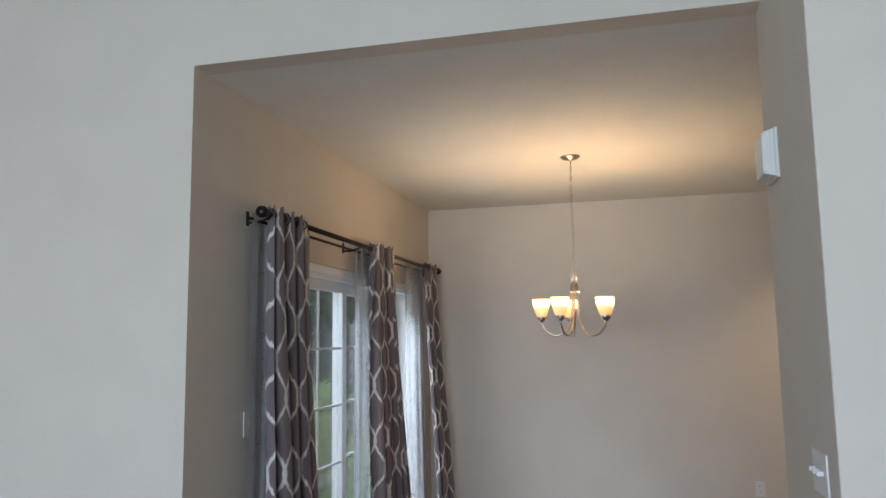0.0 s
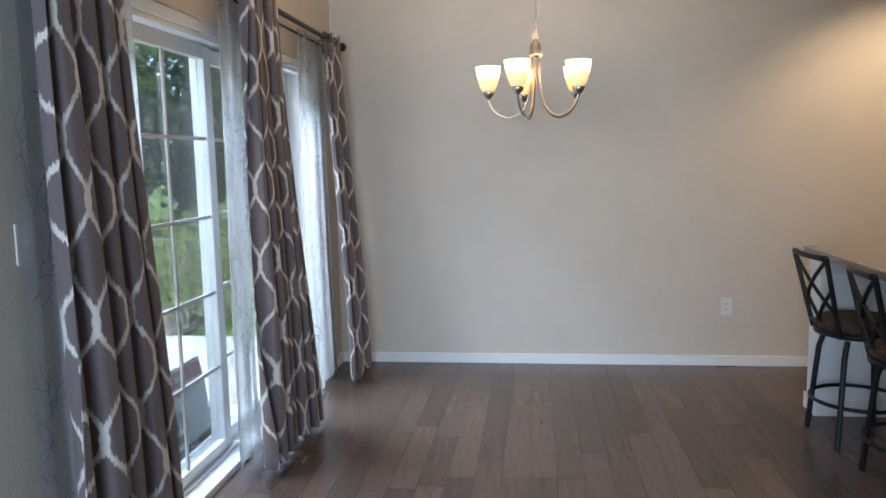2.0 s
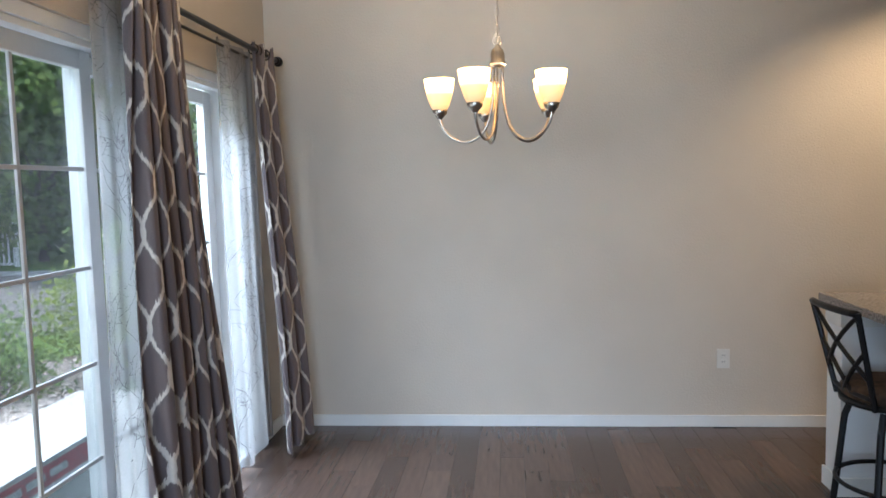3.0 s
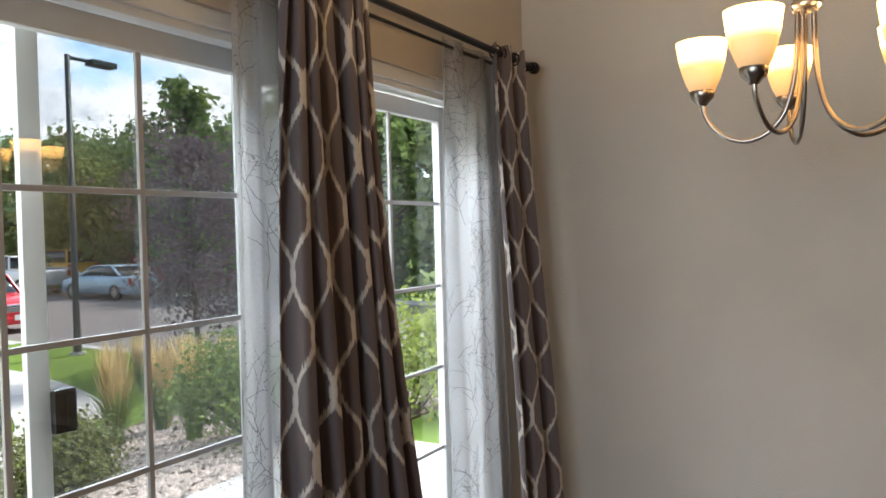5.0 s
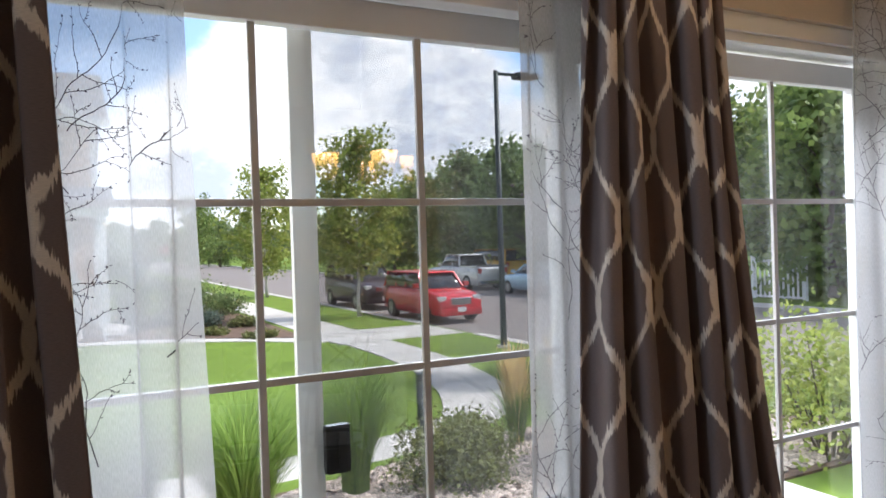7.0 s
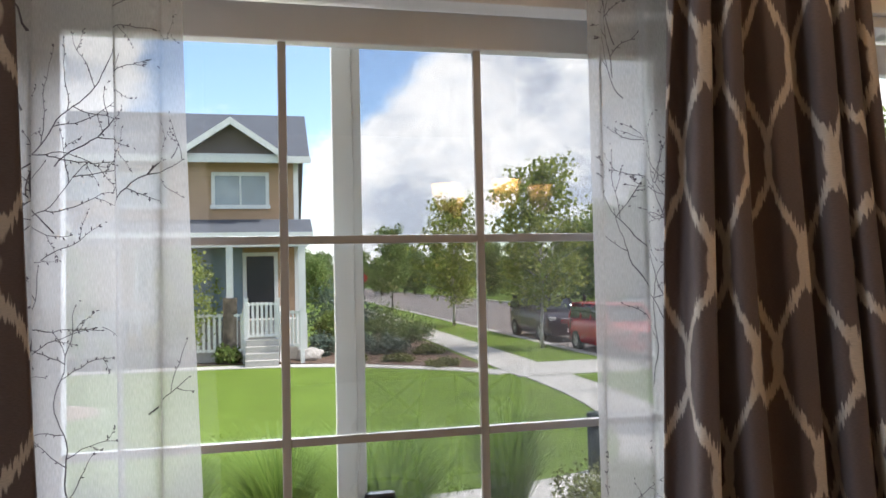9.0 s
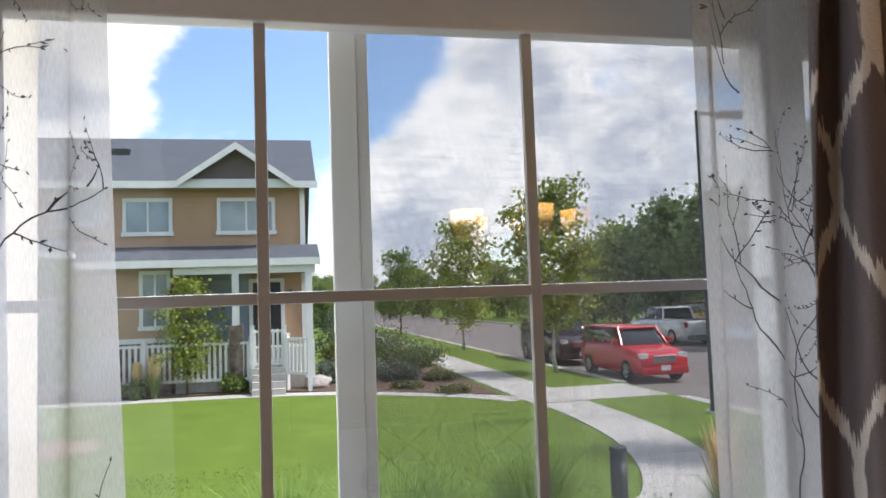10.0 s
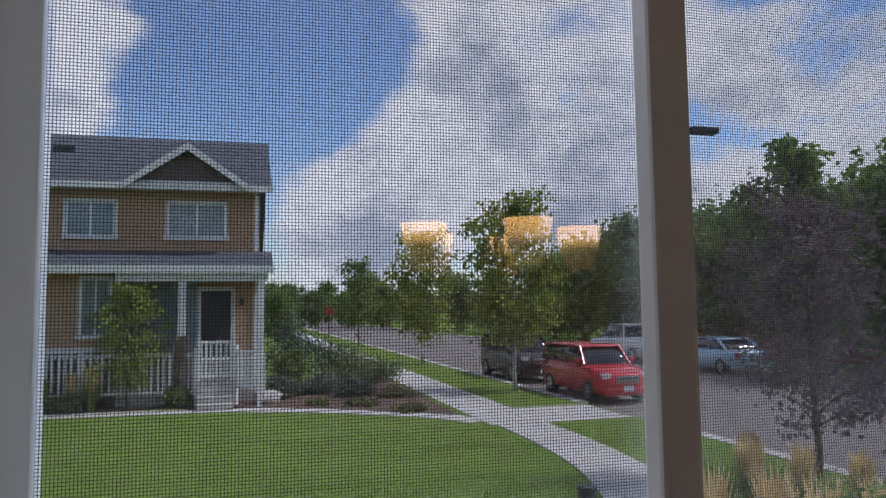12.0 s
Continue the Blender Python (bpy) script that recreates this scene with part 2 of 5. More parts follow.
def shade_mat():
    m = bpy.data.materials.new("amber_glass_shade")
    m.use_nodes = True
    n, l = m.node_tree.nodes, m.node_tree.links
    b = n["Principled BSDF"]
    b.inputs["Base Color"].default_value = (0.85, 0.66, 0.40, 1)
    b.inputs["Roughness"].default_value = 0.3
    co, sep, ramp = n.new("ShaderNodeTexCoord"), n.new("ShaderNodeSeparateXYZ"), n.new("ShaderNodeValToRGB")
    l.new(co.outputs["Object"], sep.inputs[0])
    mr = n.new("ShaderNodeMapRange")
    mr.inputs["From Min"].default_value, mr.inputs["From Max"].default_value = 0.0, 0.118
    l.new(sep.outputs[2], mr.inputs[0])
    l.new(mr.outputs[0], ramp.inputs[0])
    e = ramp.color_ramp.elements
    e[0].position, e[0].color = 0.0, (0.14, 0.060, 0.012, 1)
    e[1].position, e[1].color = 0.50, (0.36, 0.175, 0.04, 1)
    k = e.new(0.68)
    k.color = (2.6, 1.35, 0.36, 1)
    k = e.new(1.0)
    k.color = (4.2, 2.0, 0.5, 1)
    l.new(ramp.outputs[0], b.inputs["Emission Color"])
    b.inputs["Emission Strength"].default_value = 1.3
    return m


M_SHADE = shade_mat()


# ---- building helpers ----
def box(bm, x0, x1, y0, y1, z0, z1, bevel=0.0):
    vs = [bm.verts.new(p) for p in ((x0, y0, z0), (x1, y0, z0), (x1, y1, z0), (x0, y1, z0), (x0, y0, z1), (x1, y0, z1), (x1, y1, z1), (x0, y1, z1))]
    fs = [bm.faces.new([vs[i] for i in q]) for q in ((3, 2, 1, 0), (4, 5, 6, 7), (0, 1, 5, 4), (1, 2, 6, 5), (2, 3, 7, 6), (3, 0, 4, 7))]
    if bevel:
        es = list({e for f in fs for e in f.edges})
        bmesh.ops.bevel(bm, geom=es, offset=bevel, segments=2, profile=0.6, affect="EDGES")
    return bm


def boxes(*specs, bevel=0.0):
    bm = bmesh.new()
    for s in specs:
        box(bm, *s, bevel=bevel)
    return bm


def prism(bm, outline, z0, z1):
    """A solid of a plan outline (counter-clockwise) between two heights."""
    lo = [bm.verts.new((x, y, z0)) for x, y in outline]
    hi = [bm.verts.new((x, y, z1)) for x, y in outline]
    bm.faces.new(hi)
    bm.faces.new(lo[::-1])
    for i in range(len(outline)):
        j = (i + 1) % len(outline)
        bm.faces.new((lo[i], lo[j], hi[j], hi[i]))
    return bm


def tube(bm, pts, radius, seg=10, closed=False):
    """A round bar along points; radius may be a number or one for each point."""
    pts = [Vector(p) for p in pts]
    count = len(pts)
    rads = [radius] * count if isinstance(radius, (int, float)) else radius
    rings, side = [], None
    for i, p in enumerate(pts):
        a = pts[i - 1] if (i or closed) else p
        c = pts[(i + 1) % count] if (i < count - 1 or closed) else p
        d = (c - a).normalized()
        if side is None:
            side = d.orthogonal().normalized()
        side = (side - d * side.dot(d)).normalized()
        up = d.cross(side)
        rings.append([bm.verts.new(p + rads[i] * (math.cos(2 * math.pi * k / seg) * side + math.sin(2 * math.pi * k / seg) * up)) for k in range(seg)])
    for i in range(count if closed else count - 1):
        r, s = rings[i], rings[(i + 1) % count]
        for k in range(seg):
            bm.faces.new((r[k], r[(k + 1) % seg], s[(k + 1) % seg], s[k]))
    if not closed:
        bm.faces.new(rings[0][::-1])
        bm.faces.new(rings[-1])
    return bm


def lathe(bm, profile, seg=24, center=(0, 0, 0)):
    """A turned shape of (radius, height) pairs."""
    cx, cy, cz = center
    rings = []
    for r, z in profile:
        if r < 1e-6:
            rings.append([bm.verts.new((cx, cy, cz + z))])
        else:
            rings.append([bm.verts.new((cx + r * math.cos(2 * math.pi * k / seg), cy + r * math.sin(2 * math.pi * k / seg), cz + z)) for k in range(seg)])
    for a, c in zip(rings, rings[1:]):
        for k in range(seg):
            j = (k + 1) % seg
            if len(a) == 1 and len(c) == 1:
                continue
            if len(a) == 1:
                bm.faces.new((a[0], c[j], c[k]))
            elif len(c) == 1:
                bm.faces.new((a[k], a[j], c[0]))
            else:
                bm.faces.new((a[k], a[j], c[j], c[k]))
    return bm


def mesh_of(name, bm, material, smooth=False):
    bmesh.ops.recalc_face_normals(bm, faces=bm.faces)
    me = bpy.data.meshes.new(name)
    bm.to_mesh(me)
    bm.free()
    me.materials.append(material)
    if smooth:
        for p in me.polygons:
            p.use_smooth = True
    return me


def part(name, bm, material, parent=None, label="", smooth=False, at=None):
    ob = new(name, mesh_of(name, bm, material, smooth))
    ob.parent = parent
    if at is not None:
        ob.matrix_basis = at
    return tagged(ob, label)


def thing(name, label, category, at=None, group="", kind=""):
    ob = new(name)
    ob.empty_display_size = 0.1
    if at is not None:
        ob.matrix_basis = at
    return tagged(ob, label, category, group, kind)


def structure(name, bm, material, label, category="wall", smooth=False):
    return tagged(part(name, bm, material, None, "", smooth), label, category, kind="structure")


# ---- the rooms ----
WX, FAR, NEAR, CEIL, JX = -0.255, 6.78, 2.94, 2.83, 2.03
OY0, OY1, OZ = 3.70, 6.34, 2.10   # the patio door's opening
structure("wall_west", boxes((WX - 0.26, WX, NEAR + 0.12, OY0, -0.2, CEIL), (WX - 0.26, WX, OY1, FAR + 0.14, -0.2, CEIL), (WX - 0.26, WX, OY0, OY1, OZ, CEIL)),
          M_WALL, "beige painted wall with orange-peel texture round the patio door")
structure("wall_north", boxes((WX - 0.0, 5.0, FAR, FAR + 0.14, 0, CEIL)), M_WALL, "plain beige painted wall behind the dining area")
structure("wall_partition", boxes((-3.2, WX, NEAR, NEAR + 0.12, 0, 4.0), (WX, JX, NEAR, NEAR + 0.12, CEIL, 4.0)), M_WALL,
          "painted wall with a wide opening into the dining area")
structure("wall_stub", boxes((JX, 5.0, 2.34, NEAR + 0.12, 0, 4.0), bevel=0.006), M_WALL, "painted wall end beside the dining opening")
structure("wall_east", boxes((5.0, 5.12, -4.12, FAR + 0.14, 0, 4.0)), M_WALL,
          "plain painted wall of the kitchen side")
structure("wall_south", boxes((-3.2, -1.8, -4.12, -4.0, 0, 4.0), (3.1, 5.0, -4.12, -4.0, 0, 4.0), (-1.8, 3.1, -4.12, -4.0, 0, 0.75), (-1.8, 3.1, -4.12, -4.0, 2.75, 4.0)),
          M_WALL, "painted wall with a wide window behind the walker")
structure("wall_southwest", boxes((-3.32, -3.2, -4.12, NEAR + 0.12, 0, 4.0)), M_WALL, "plain painted wall of the front room")
structure("ceiling", boxes((WX - 0.26, 5.12, NEAR + 0.12, FAR + 0.14, CEIL, CEIL + 0.16)), M_CEIL, "textured off-white ceiling over the dining area", "ceiling")
structure("ceiling_front_room", boxes((-3.32, 5.12, -4.12, NEAR + 0.12, 4.0, 4.15)), M_CEIL, "high off-white ceiling of the front room", "ceiling")
floor = structure("floor", boxes((-3.32, 5.12, -4.12, NEAR + 0.12, -0.2, -0.006), (WX - 0.005, 5.12, NEAR + 0.12, FAR + 0.14, -0.2, -0.006)), M_SUBFLOOR, "dark walnut plank floor with a satin finish", "floor")
structure("baseboard", boxes((WX, 4.98, FAR - 0.014, FAR - 0.001, 0.0, 0.072), (WX + 0.001, WX + 0.014, OY1 + 0.05, FAR - 0.014, 0.0, 0.078),
                             (WX + 0.001, WX + 0.014, NEAR + 0.02, OY0 - 0.05, 0.0, 0.078), bevel=0.004), M_TRIM, "low white painted baseboard", "baseboard")


# ---- patio door ----
def patio_door():
    root = thing("patio_door", "white vinyl sliding patio door with gridded glass panels", "door", kind="structure")
    y0, y1 = OY0, OY1
    part("outer_frame", boxes((-0.50, -0.275, y0, y0 + 0.045, 0.03, OZ), (-0.50, -0.275, y1 - 0.045, y1, 0.03, OZ), (-0.50, -0.275, y0 + 0.045, y1 - 0.045, OZ - 0.05, OZ),
                              (-0.33, -0.29, y0 + 0.045, y1 - 0.045, OZ - 0.075, OZ - 0.05), bevel=0.003), M_VINYL, root)
    part("sill_track", boxes((-0.52, -0.262, y0, y1, -0.02, 0.03), (-0.36, -0.35, y0 + 0.05, y1 - 0.05, 0.03, 0.045), (-0.43, -0.42, y0 + 0.05, y1 - 0.05, 0.03, 0.045), bevel=0.002), M_VINYL, root)
    rows = [0.10, 0.474, 0.846, 1.218, 1.592, 1.964]

    def panel(name, gx, ga, gb, sa, sb, cols, deep):
        p = part(name, boxes((gx - deep, gx + deep, sa, ga, 0.04, 2.035), (gx - deep, gx + deep, gb, sb, 0.04, 2.035),
                             (gx - deep, gx + deep, ga, gb, 1.964, 2.035), (gx - deep, gx + deep, ga, gb, 0.04, 0.10), bevel=0.004), M_VINYL, root)
        pane = part("pane", boxes((gx - 0.009, gx - 0.003, ga, gb, 0.10, 1.964)), M_GLASS, p)
        pane.visible_shadow = False
        for y in cols:
            part("muntin", boxes((gx - 0.002, gx + 0.010, y - 0.008, y + 0.008, 0.10, 1.964), bevel=0.002), M_MUNTIN, p)
        ys = [ga, *cols, gb]
        for z in rows[1:-1]:
            for a, c in zip(ys, ys[1:]):
                part("muntin", boxes((gx - 0.002, gx + 0.0095, a + (0.008 if a != ga else 0), c - (0.008 if c != gb else 0), z - 0.008, z + 0.008), bevel=0.002), M_MUNTIN, p)
        return p

    panel("sliding_panel", -0.39, 3.822, 4.956, 3.745, 5.03, (4.20, 4.578), 0.018)
    panel("fixed_panel", -0.437, 5.05, 6.20, 4.975, 6.295, (5.433, 5.817), 0.018)
    # sliding insect screen
    sx, sa, sb = -0.475, 4.298, 5.50
    fr = part("screen_frame", boxes((sx - 0.012, sx + 0.010, sa, sa + 0.040, 0.035, 2.05), (sx - 0.012, sx + 0.006, sa + 0.040, sa + 0.058, 0.035, 2.05),
                                    (sx - 0.012, sx + 0.010, sb, sb + 0.055, 0.035, 2.05), (sx - 0.012, sx + 0.010, sa + 0.058, sb, 2.0, 2.05),
                                    (sx - 0.012, sx + 0.010, sa + 0.058, sb, 0.035, 0.09), bevel=0.002), M_VINYL, root, "white sliding screen frame")
    pitch, r = 0.00141, 0.00019
    verts, faces = [], []

    def wire(a, c, off):
        i = len(verts)
        for p in (a, c):
            for o in off:
                verts.append((p[0] + o[0], p[1] + o[1], p[2] + o[2]))
        for k in range(3):
            faces.append((i + k, i + (k + 1) % 3, i + 3 + (k + 1) % 3, i + 3 + k))

    tri = [(r * math.cos(a), r * math.sin(a)) for a in (0.5, 2.6, 4.7)]
    wob = random.Random(9)
    y = sa + 0.058
    while y < sb:
        y += wob.uniform(-0.00004, 0.00004)
        wire((sx, y, 0.09), (sx, y, 2.0), [(u, v, 0) for u, v in tri])
        y += pitch
    z = 0.09
    while z < 2.0:
        z += wob.uniform(-0.00004, 0.00004)
        wire((sx, sa + 0.058, z), (sx, sb, z), [(u, 0, v) for u, v in tri])
        z += pitch
    me = bpy.data.meshes.new("screen_mesh")
    me.from_pydata(verts, [], faces)
    me.materials.append(M_WIRE)
    ob = new("screen_mesh", me)
    ob.parent = fr
    tagged(ob, "fine black insect mesh", kind="stuff")
    bm = bmesh.new()
    box(bm, sx + 0.0105, sx + 0.036, sa + 0.050, sa + 0.112, 0.985, 1.098, bevel=0.011)
    box(bm, sx + 0.036, sx + 0.041, sa + 0.080, sa + 0.088, 1.0, 1.08, bevel=0.002)
    part("pull_handle", bm, M_HANDLE, fr, "black plastic pull handle")
    lab = part("label_sticker", boxes((sx + 0.0102, sx + 0.0108, sa + 0.006, sa + 0.036, 0.70, 0.80)), M_PLATE, fr, "small printed paper label")
    for k in range(5):
        part("print_bar", boxes((sx + 0.0109, sx + 0.0112, sa + 0.010, sa + 0.032, 0.712 + 0.016 * k, 0.718 + 0.016 * k)), M_SLOT, lab)
    bm = boxes((-0.372, -0.345, 3.765, 3.800, 0.93, 1.13), (-0.345, -0.315, 3.770, 3.785, 0.95, 1.11), bevel=0.005)
    part("door_handle", bm, M_VINYL, root)
    return root


patio_door()


# ---- curtains ----
def smooth01(t):
    return t * t * (3 - 2 * t)


def cloth(name, label, span_top, span_bot, x_top, x_bot, z_top, z_bot, folds, amp_top, amp_bot, phase, material, thick, uneven, seed_n, u0=0.0, lap=0.35, omega=0.0):
    rnd = random.Random(seed_n)
    ph = [rnd.uniform(-0.6, 0.6) for _ in range(8)]

    def place(s, v):
        k = v ** 1.5
        yt = span_top[0] + (span_top[1] - span_top[0]) * s
        yb = span_bot[0] + (span_bot[1] - span_bot[0]) * s
        y = yt + (yb - yt) * k
        amp = amp_top + (amp_bot - amp_top) * min(1, v * 1.4)
        a = 2 * math.pi * folds * (s + 0.045 * math.sin(2 * math.pi * s + ph[0]) * (0.4 + v) + uneven * 0.03 * math.sin(7 * s + 3 * v + ph[1])) + phase
        a += uneven * (0.5 * math.sin(2.4 * v + ph[2] * 4) + 0.3 * math.sin(5.1 * v + 9 * s + ph[3] * 5))
        w = math.sin(a)
        w = 1 - 2 * ((1 - w) / 2) ** 1.7
        x = x_top + (x_bot - x_top) * smooth01(v) + amp * w * (0.72 + 0.18 * math.sin(5 * s + ph[4] * 6) + 0.14 * math.sin(13 * s + ph[6] * 6))
        y += lap * amp * math.cos(a) * (0.4 + 0.6 * v) - omega * math.sin(2 * a + 0.5) * (0.55 + 0.45 * v) * (0.8 + 0.3 * math.sin(9 * s + ph[7] * 5))
        zz = z_top + (z_bot - z_top) * v + 0.012 * v * math.sin(6 * s + ph[5] * 5) - (0.018 * abs(math.cos(a)) * max(0, 1 - v * 14) if thick > 0.001 else 0)
        return Vector((x, y, zz))

    nu, nv = 230, 64
    bm = bmesh.new()
    uvl = bm.loops.layers.uv.new("cloth")
    grid = [[bm.verts.new(place(i / nu, j / nv)) for i in range(nu + 1)] for j in range(nv + 1)]
    height = z_top - z_bot
    arc = [0.0]
    for i in range(nu):
        arc.append(arc[-1] + (place((i + 1) / nu, 0.55) - place(i / nu, 0.55)).length)
    for j in range(nv):
        for i in range(nu):
            f = bm.faces.new((grid[j][i], grid[j + 1][i], grid[j + 1][i + 1], grid[j][i + 1]))
            for lp, (a, c) in zip(f.loops, ((i, j), (i, j + 1), (i + 1, j + 1), (i + 1, j))):
                lp[uvl].uv = (u0 + arc[a], height * (1 - c / nv))
            f.smooth = True
    ob = part(name, bm, material, None, label, True)
    if thick > 0.001:
        sol = ob.modifiers.new("thickness", "SOLIDIFY")
        sol.thickness = thick
        sol.offset = 0
    return ob, place, arc


ROD_X, ROD_Z, SHEER_X, SHEER_Z = -0.135, 2.25, -0.205, 2.225
CURTAINS = [
    ("charcoal blackout curtain with a cream ogee pattern, gathered open", (3.42, 3.83), (3.33, 3.91), -0.135, -0.085, 4.2, 0.034, 0.054, 0.9, 0.06, 0.018, 0.06),
    ("charcoal ogee curtain bunched over the middle of the patio door", (4.872, 5.24), (4.74, 5.45), -0.125, -0.065, 6.2, 0.046, 0.070, 2.2, 0.20, 0.016, 0.045),
    ("charcoal ogee curtain hanging by the corner wall", (6.20, 6.52), (6.17, 6.60), -0.135, -0.03, 2.6, 0.030, 0.050, 1.2, 0.10, 0.022, 0.035),
]
for i, (lab, st, sb_, xt, xb, folds, at_, ab, ph, u0, omega, hem) in enumerate(CURTAINS):
    ob, place, arc = cloth("curtain", lab, st, sb_, xt, xb, ROD_Z + 0.05, hem, folds, at_, ab, ph, M_CURTAIN, 0.003, 1.25, 11 + i, u0, 0.15, omega)
    tagged(ob, category="curtain", group="patio door curtains")
    for k in range(int(folds * 2)):
        s = (k + 0.5) / (folds * 2)
        p = place(s, 0.022)
        ring = [(ROD_X + 0.027 * math.cos(a), p.y, ROD_Z + 0.027 * math.sin(a)) for a in [2 * math.pi * q / 16 for q in range(16)]]
        part("grommet", tube(bmesh.new(), ring, 0.004, 6, True), M_ROD, ob, "dark metal grommet", True)


def branch_print(ob, place, arc, height, count, seed_n):
    """Twigs and buds printed on the voile."""
    width, steps = arc[-1], [i / (len(arc) - 1) for i in range(len(arc))]
    rnd = random.Random(seed_n)
    bm = bmesh.new()

    def at(u, v):
        return place(float(np.interp(u, arc, steps)), min(0.995, max(0.005, 1 - v / height))) + Vector((0.0018, 0, 0))

    def ribbon(pts, w0, w1):
        prev = None
        for i, (u, v) in enumerate(pts):
            a = pts[max(0, i - 1)]
            c = pts[min(len(pts) - 1, i + 1)]
            d = Vector((c[0] - a[0], c[1] - a[1]))
            d = d.normalized() if d.length else Vector((0, 1))
            w = w0 + (w1 - w0) * i / max(1, len(pts) - 1)
            pair = [bm.verts.new(at(u - d.y * w, v + d.x * w)), bm.verts.new(at(u + d.y * w, v - d.x * w))]
            if prev:
                bm.faces.new((prev[0], prev[1], pair[1], pair[0]))
            prev = pair

    def leaf(u, v, ang, r):
        du, dv = math.sin(ang), math.cos(ang)
        bm.faces.new([bm.verts.new(at(u + du * p + dv * q, v + dv * p - du * q)) for p, q in ((0, 0), (r, r * 0.42), (2.1 * r, 0), (r, -r * 0.42))])

    def twig(u, v, ang, length, w, level):
        pts, n, heading, side = [], max(5, int(length / 0.012)), ang, rnd.choice((-1, 1))
        for i in range(n + 1):
            pts.append((u, v))
            u += math.sin(ang) * length / n
            v += math.cos(ang) * length / n
            ang += rnd.uniform(-0.30, 0.30) + 0.25 * (heading - ang)
            if not 0.01 < u < width - 0.01 or not 0.02 < v < height - 0.02:
                break
            if level < 2 and i > 1 and rnd.random() < (0.30, 0.20)[level]:
                side = -side
                twig(u, v, ang + side * rnd.uniform(0.55, 1.1), length * rnd.uniform(0.18, 0.42), w * 0.7, level + 1)
            if level and rnd.random() < 0.6:
                leaf(u, v, ang + rnd.choice((-1, 1)) * rnd.uniform(0.5, 1.1), rnd.uniform(0.0020, 0.0034))
        if len(pts) > 1:
            ribbon(pts, w, w * 0.5)
        leaf(*pts[-1], ang, 0.0032)

    for k in range(count):
        twig(rnd.uniform(0.03, width - 0.03), height * (k + rnd.random()) / count - 0.1, rnd.choice((-1, 1)) * rnd.uniform(0.15, 0.9), rnd.uniform(0.16, 0.40), 0.00125, 0)
    me = bpy.data.meshes.new("branch_print")
    bm.to_mesh(me)
    bm.free()
    me.materials.append(M_BRANCH)
    pr = new("branch_print", me)
    pr.parent = ob
    tagged(pr, "dark printed twigs with small buds", kind="stuff")


SHEERS = [
    ("white voile sheer printed with dark twigs, pushed aside", (3.375, 4.05), (3.355, 4.09), 3.6, 66, 0.030),
    ("white voile sheer with twig print behind the middle curtain", (4.73, 5.28), (4.71, 5.52), 3.4, 66, 0.020),
    ("white voile sheer with twig print beside the corner curtain", (5.89, 6.34), (5.88, 6.42), 2.6, 54, 0.018),
]
for i, (lab, st, sb_, folds, count, omega) in enumerate(SHEERS):
    ob, place, arc = cloth("sheer_curtain", lab, st, sb_, SHEER_X, SHEER_X + 0.004, SHEER_Z + 0.03, 0.035, folds, 0.018, 0.024, 0.7 + i, M_SHEER, 0.0, 0.7, 31 + i, 0.0, 0.8, omega)
    tagged(ob, category="sheer curtain", group="patio door sheers")
    branch_print(ob, place, arc, SHEER_Z - 0.06, count, 51 + i)


def curtain_rod():
    root = thing("curtain_rod", "dark bronze double curtain rod with round finials", "curtain rod")
    part("front_rod", tube(bmesh.new(), [(ROD_X, 3.39, ROD_Z), (ROD_X, 6.60, ROD_Z)], 0.0145, 14), M_ROD, root, "", True)
    part("back_rod", tube(bmesh.new(), [(SHEER_X, 3.38, SHEER_Z), (SHEER_X, 6.56, SHEER_Z)], 0.008, 10), M_ROD, root, "", True)
    for y, d in ((3.39, -1), (6.60, 1)):
        bm = bmesh.new()
        prof = [(0.0145, 0), (0.022, 0.004), (0.022, 0.012), (0.015, 0.016), (0.024, 0.026), (0.030, 0.042), (0.028, 0.058), (0.016, 0.07), (0, 0.073)]
        lathe(bm, prof, 18)
        part("finial", bm, M_ROD, root, "", True, pose(ROD_X, y, ROD_Z, -90 * d, 0, 0))
    for y in (3.42, 4.66, 6.58):
        bm = boxes((WX + 0.001, WX + 0.007, y - 0.012, y + 0.012, ROD_Z - 0.05, ROD_Z + 0.02), bevel=0.002)
        tube(bm, [(WX + 0.006, y, ROD_Z - 0.035), (SHEER_X, y, ROD_Z - 0.037), (ROD_X, y, ROD_Z - 0.018)], 0.006, 8)
        part("bracket", bm, M_ROD, root)
    part("end_pin", tube(bmesh.new(), [(SHEER_X, 3.38, SHEER_Z), (SHEER_X, 3.345, SHEER_Z)], [0.011, 0.008], 10), M_ROD, root)
    return root


curtain_rod()


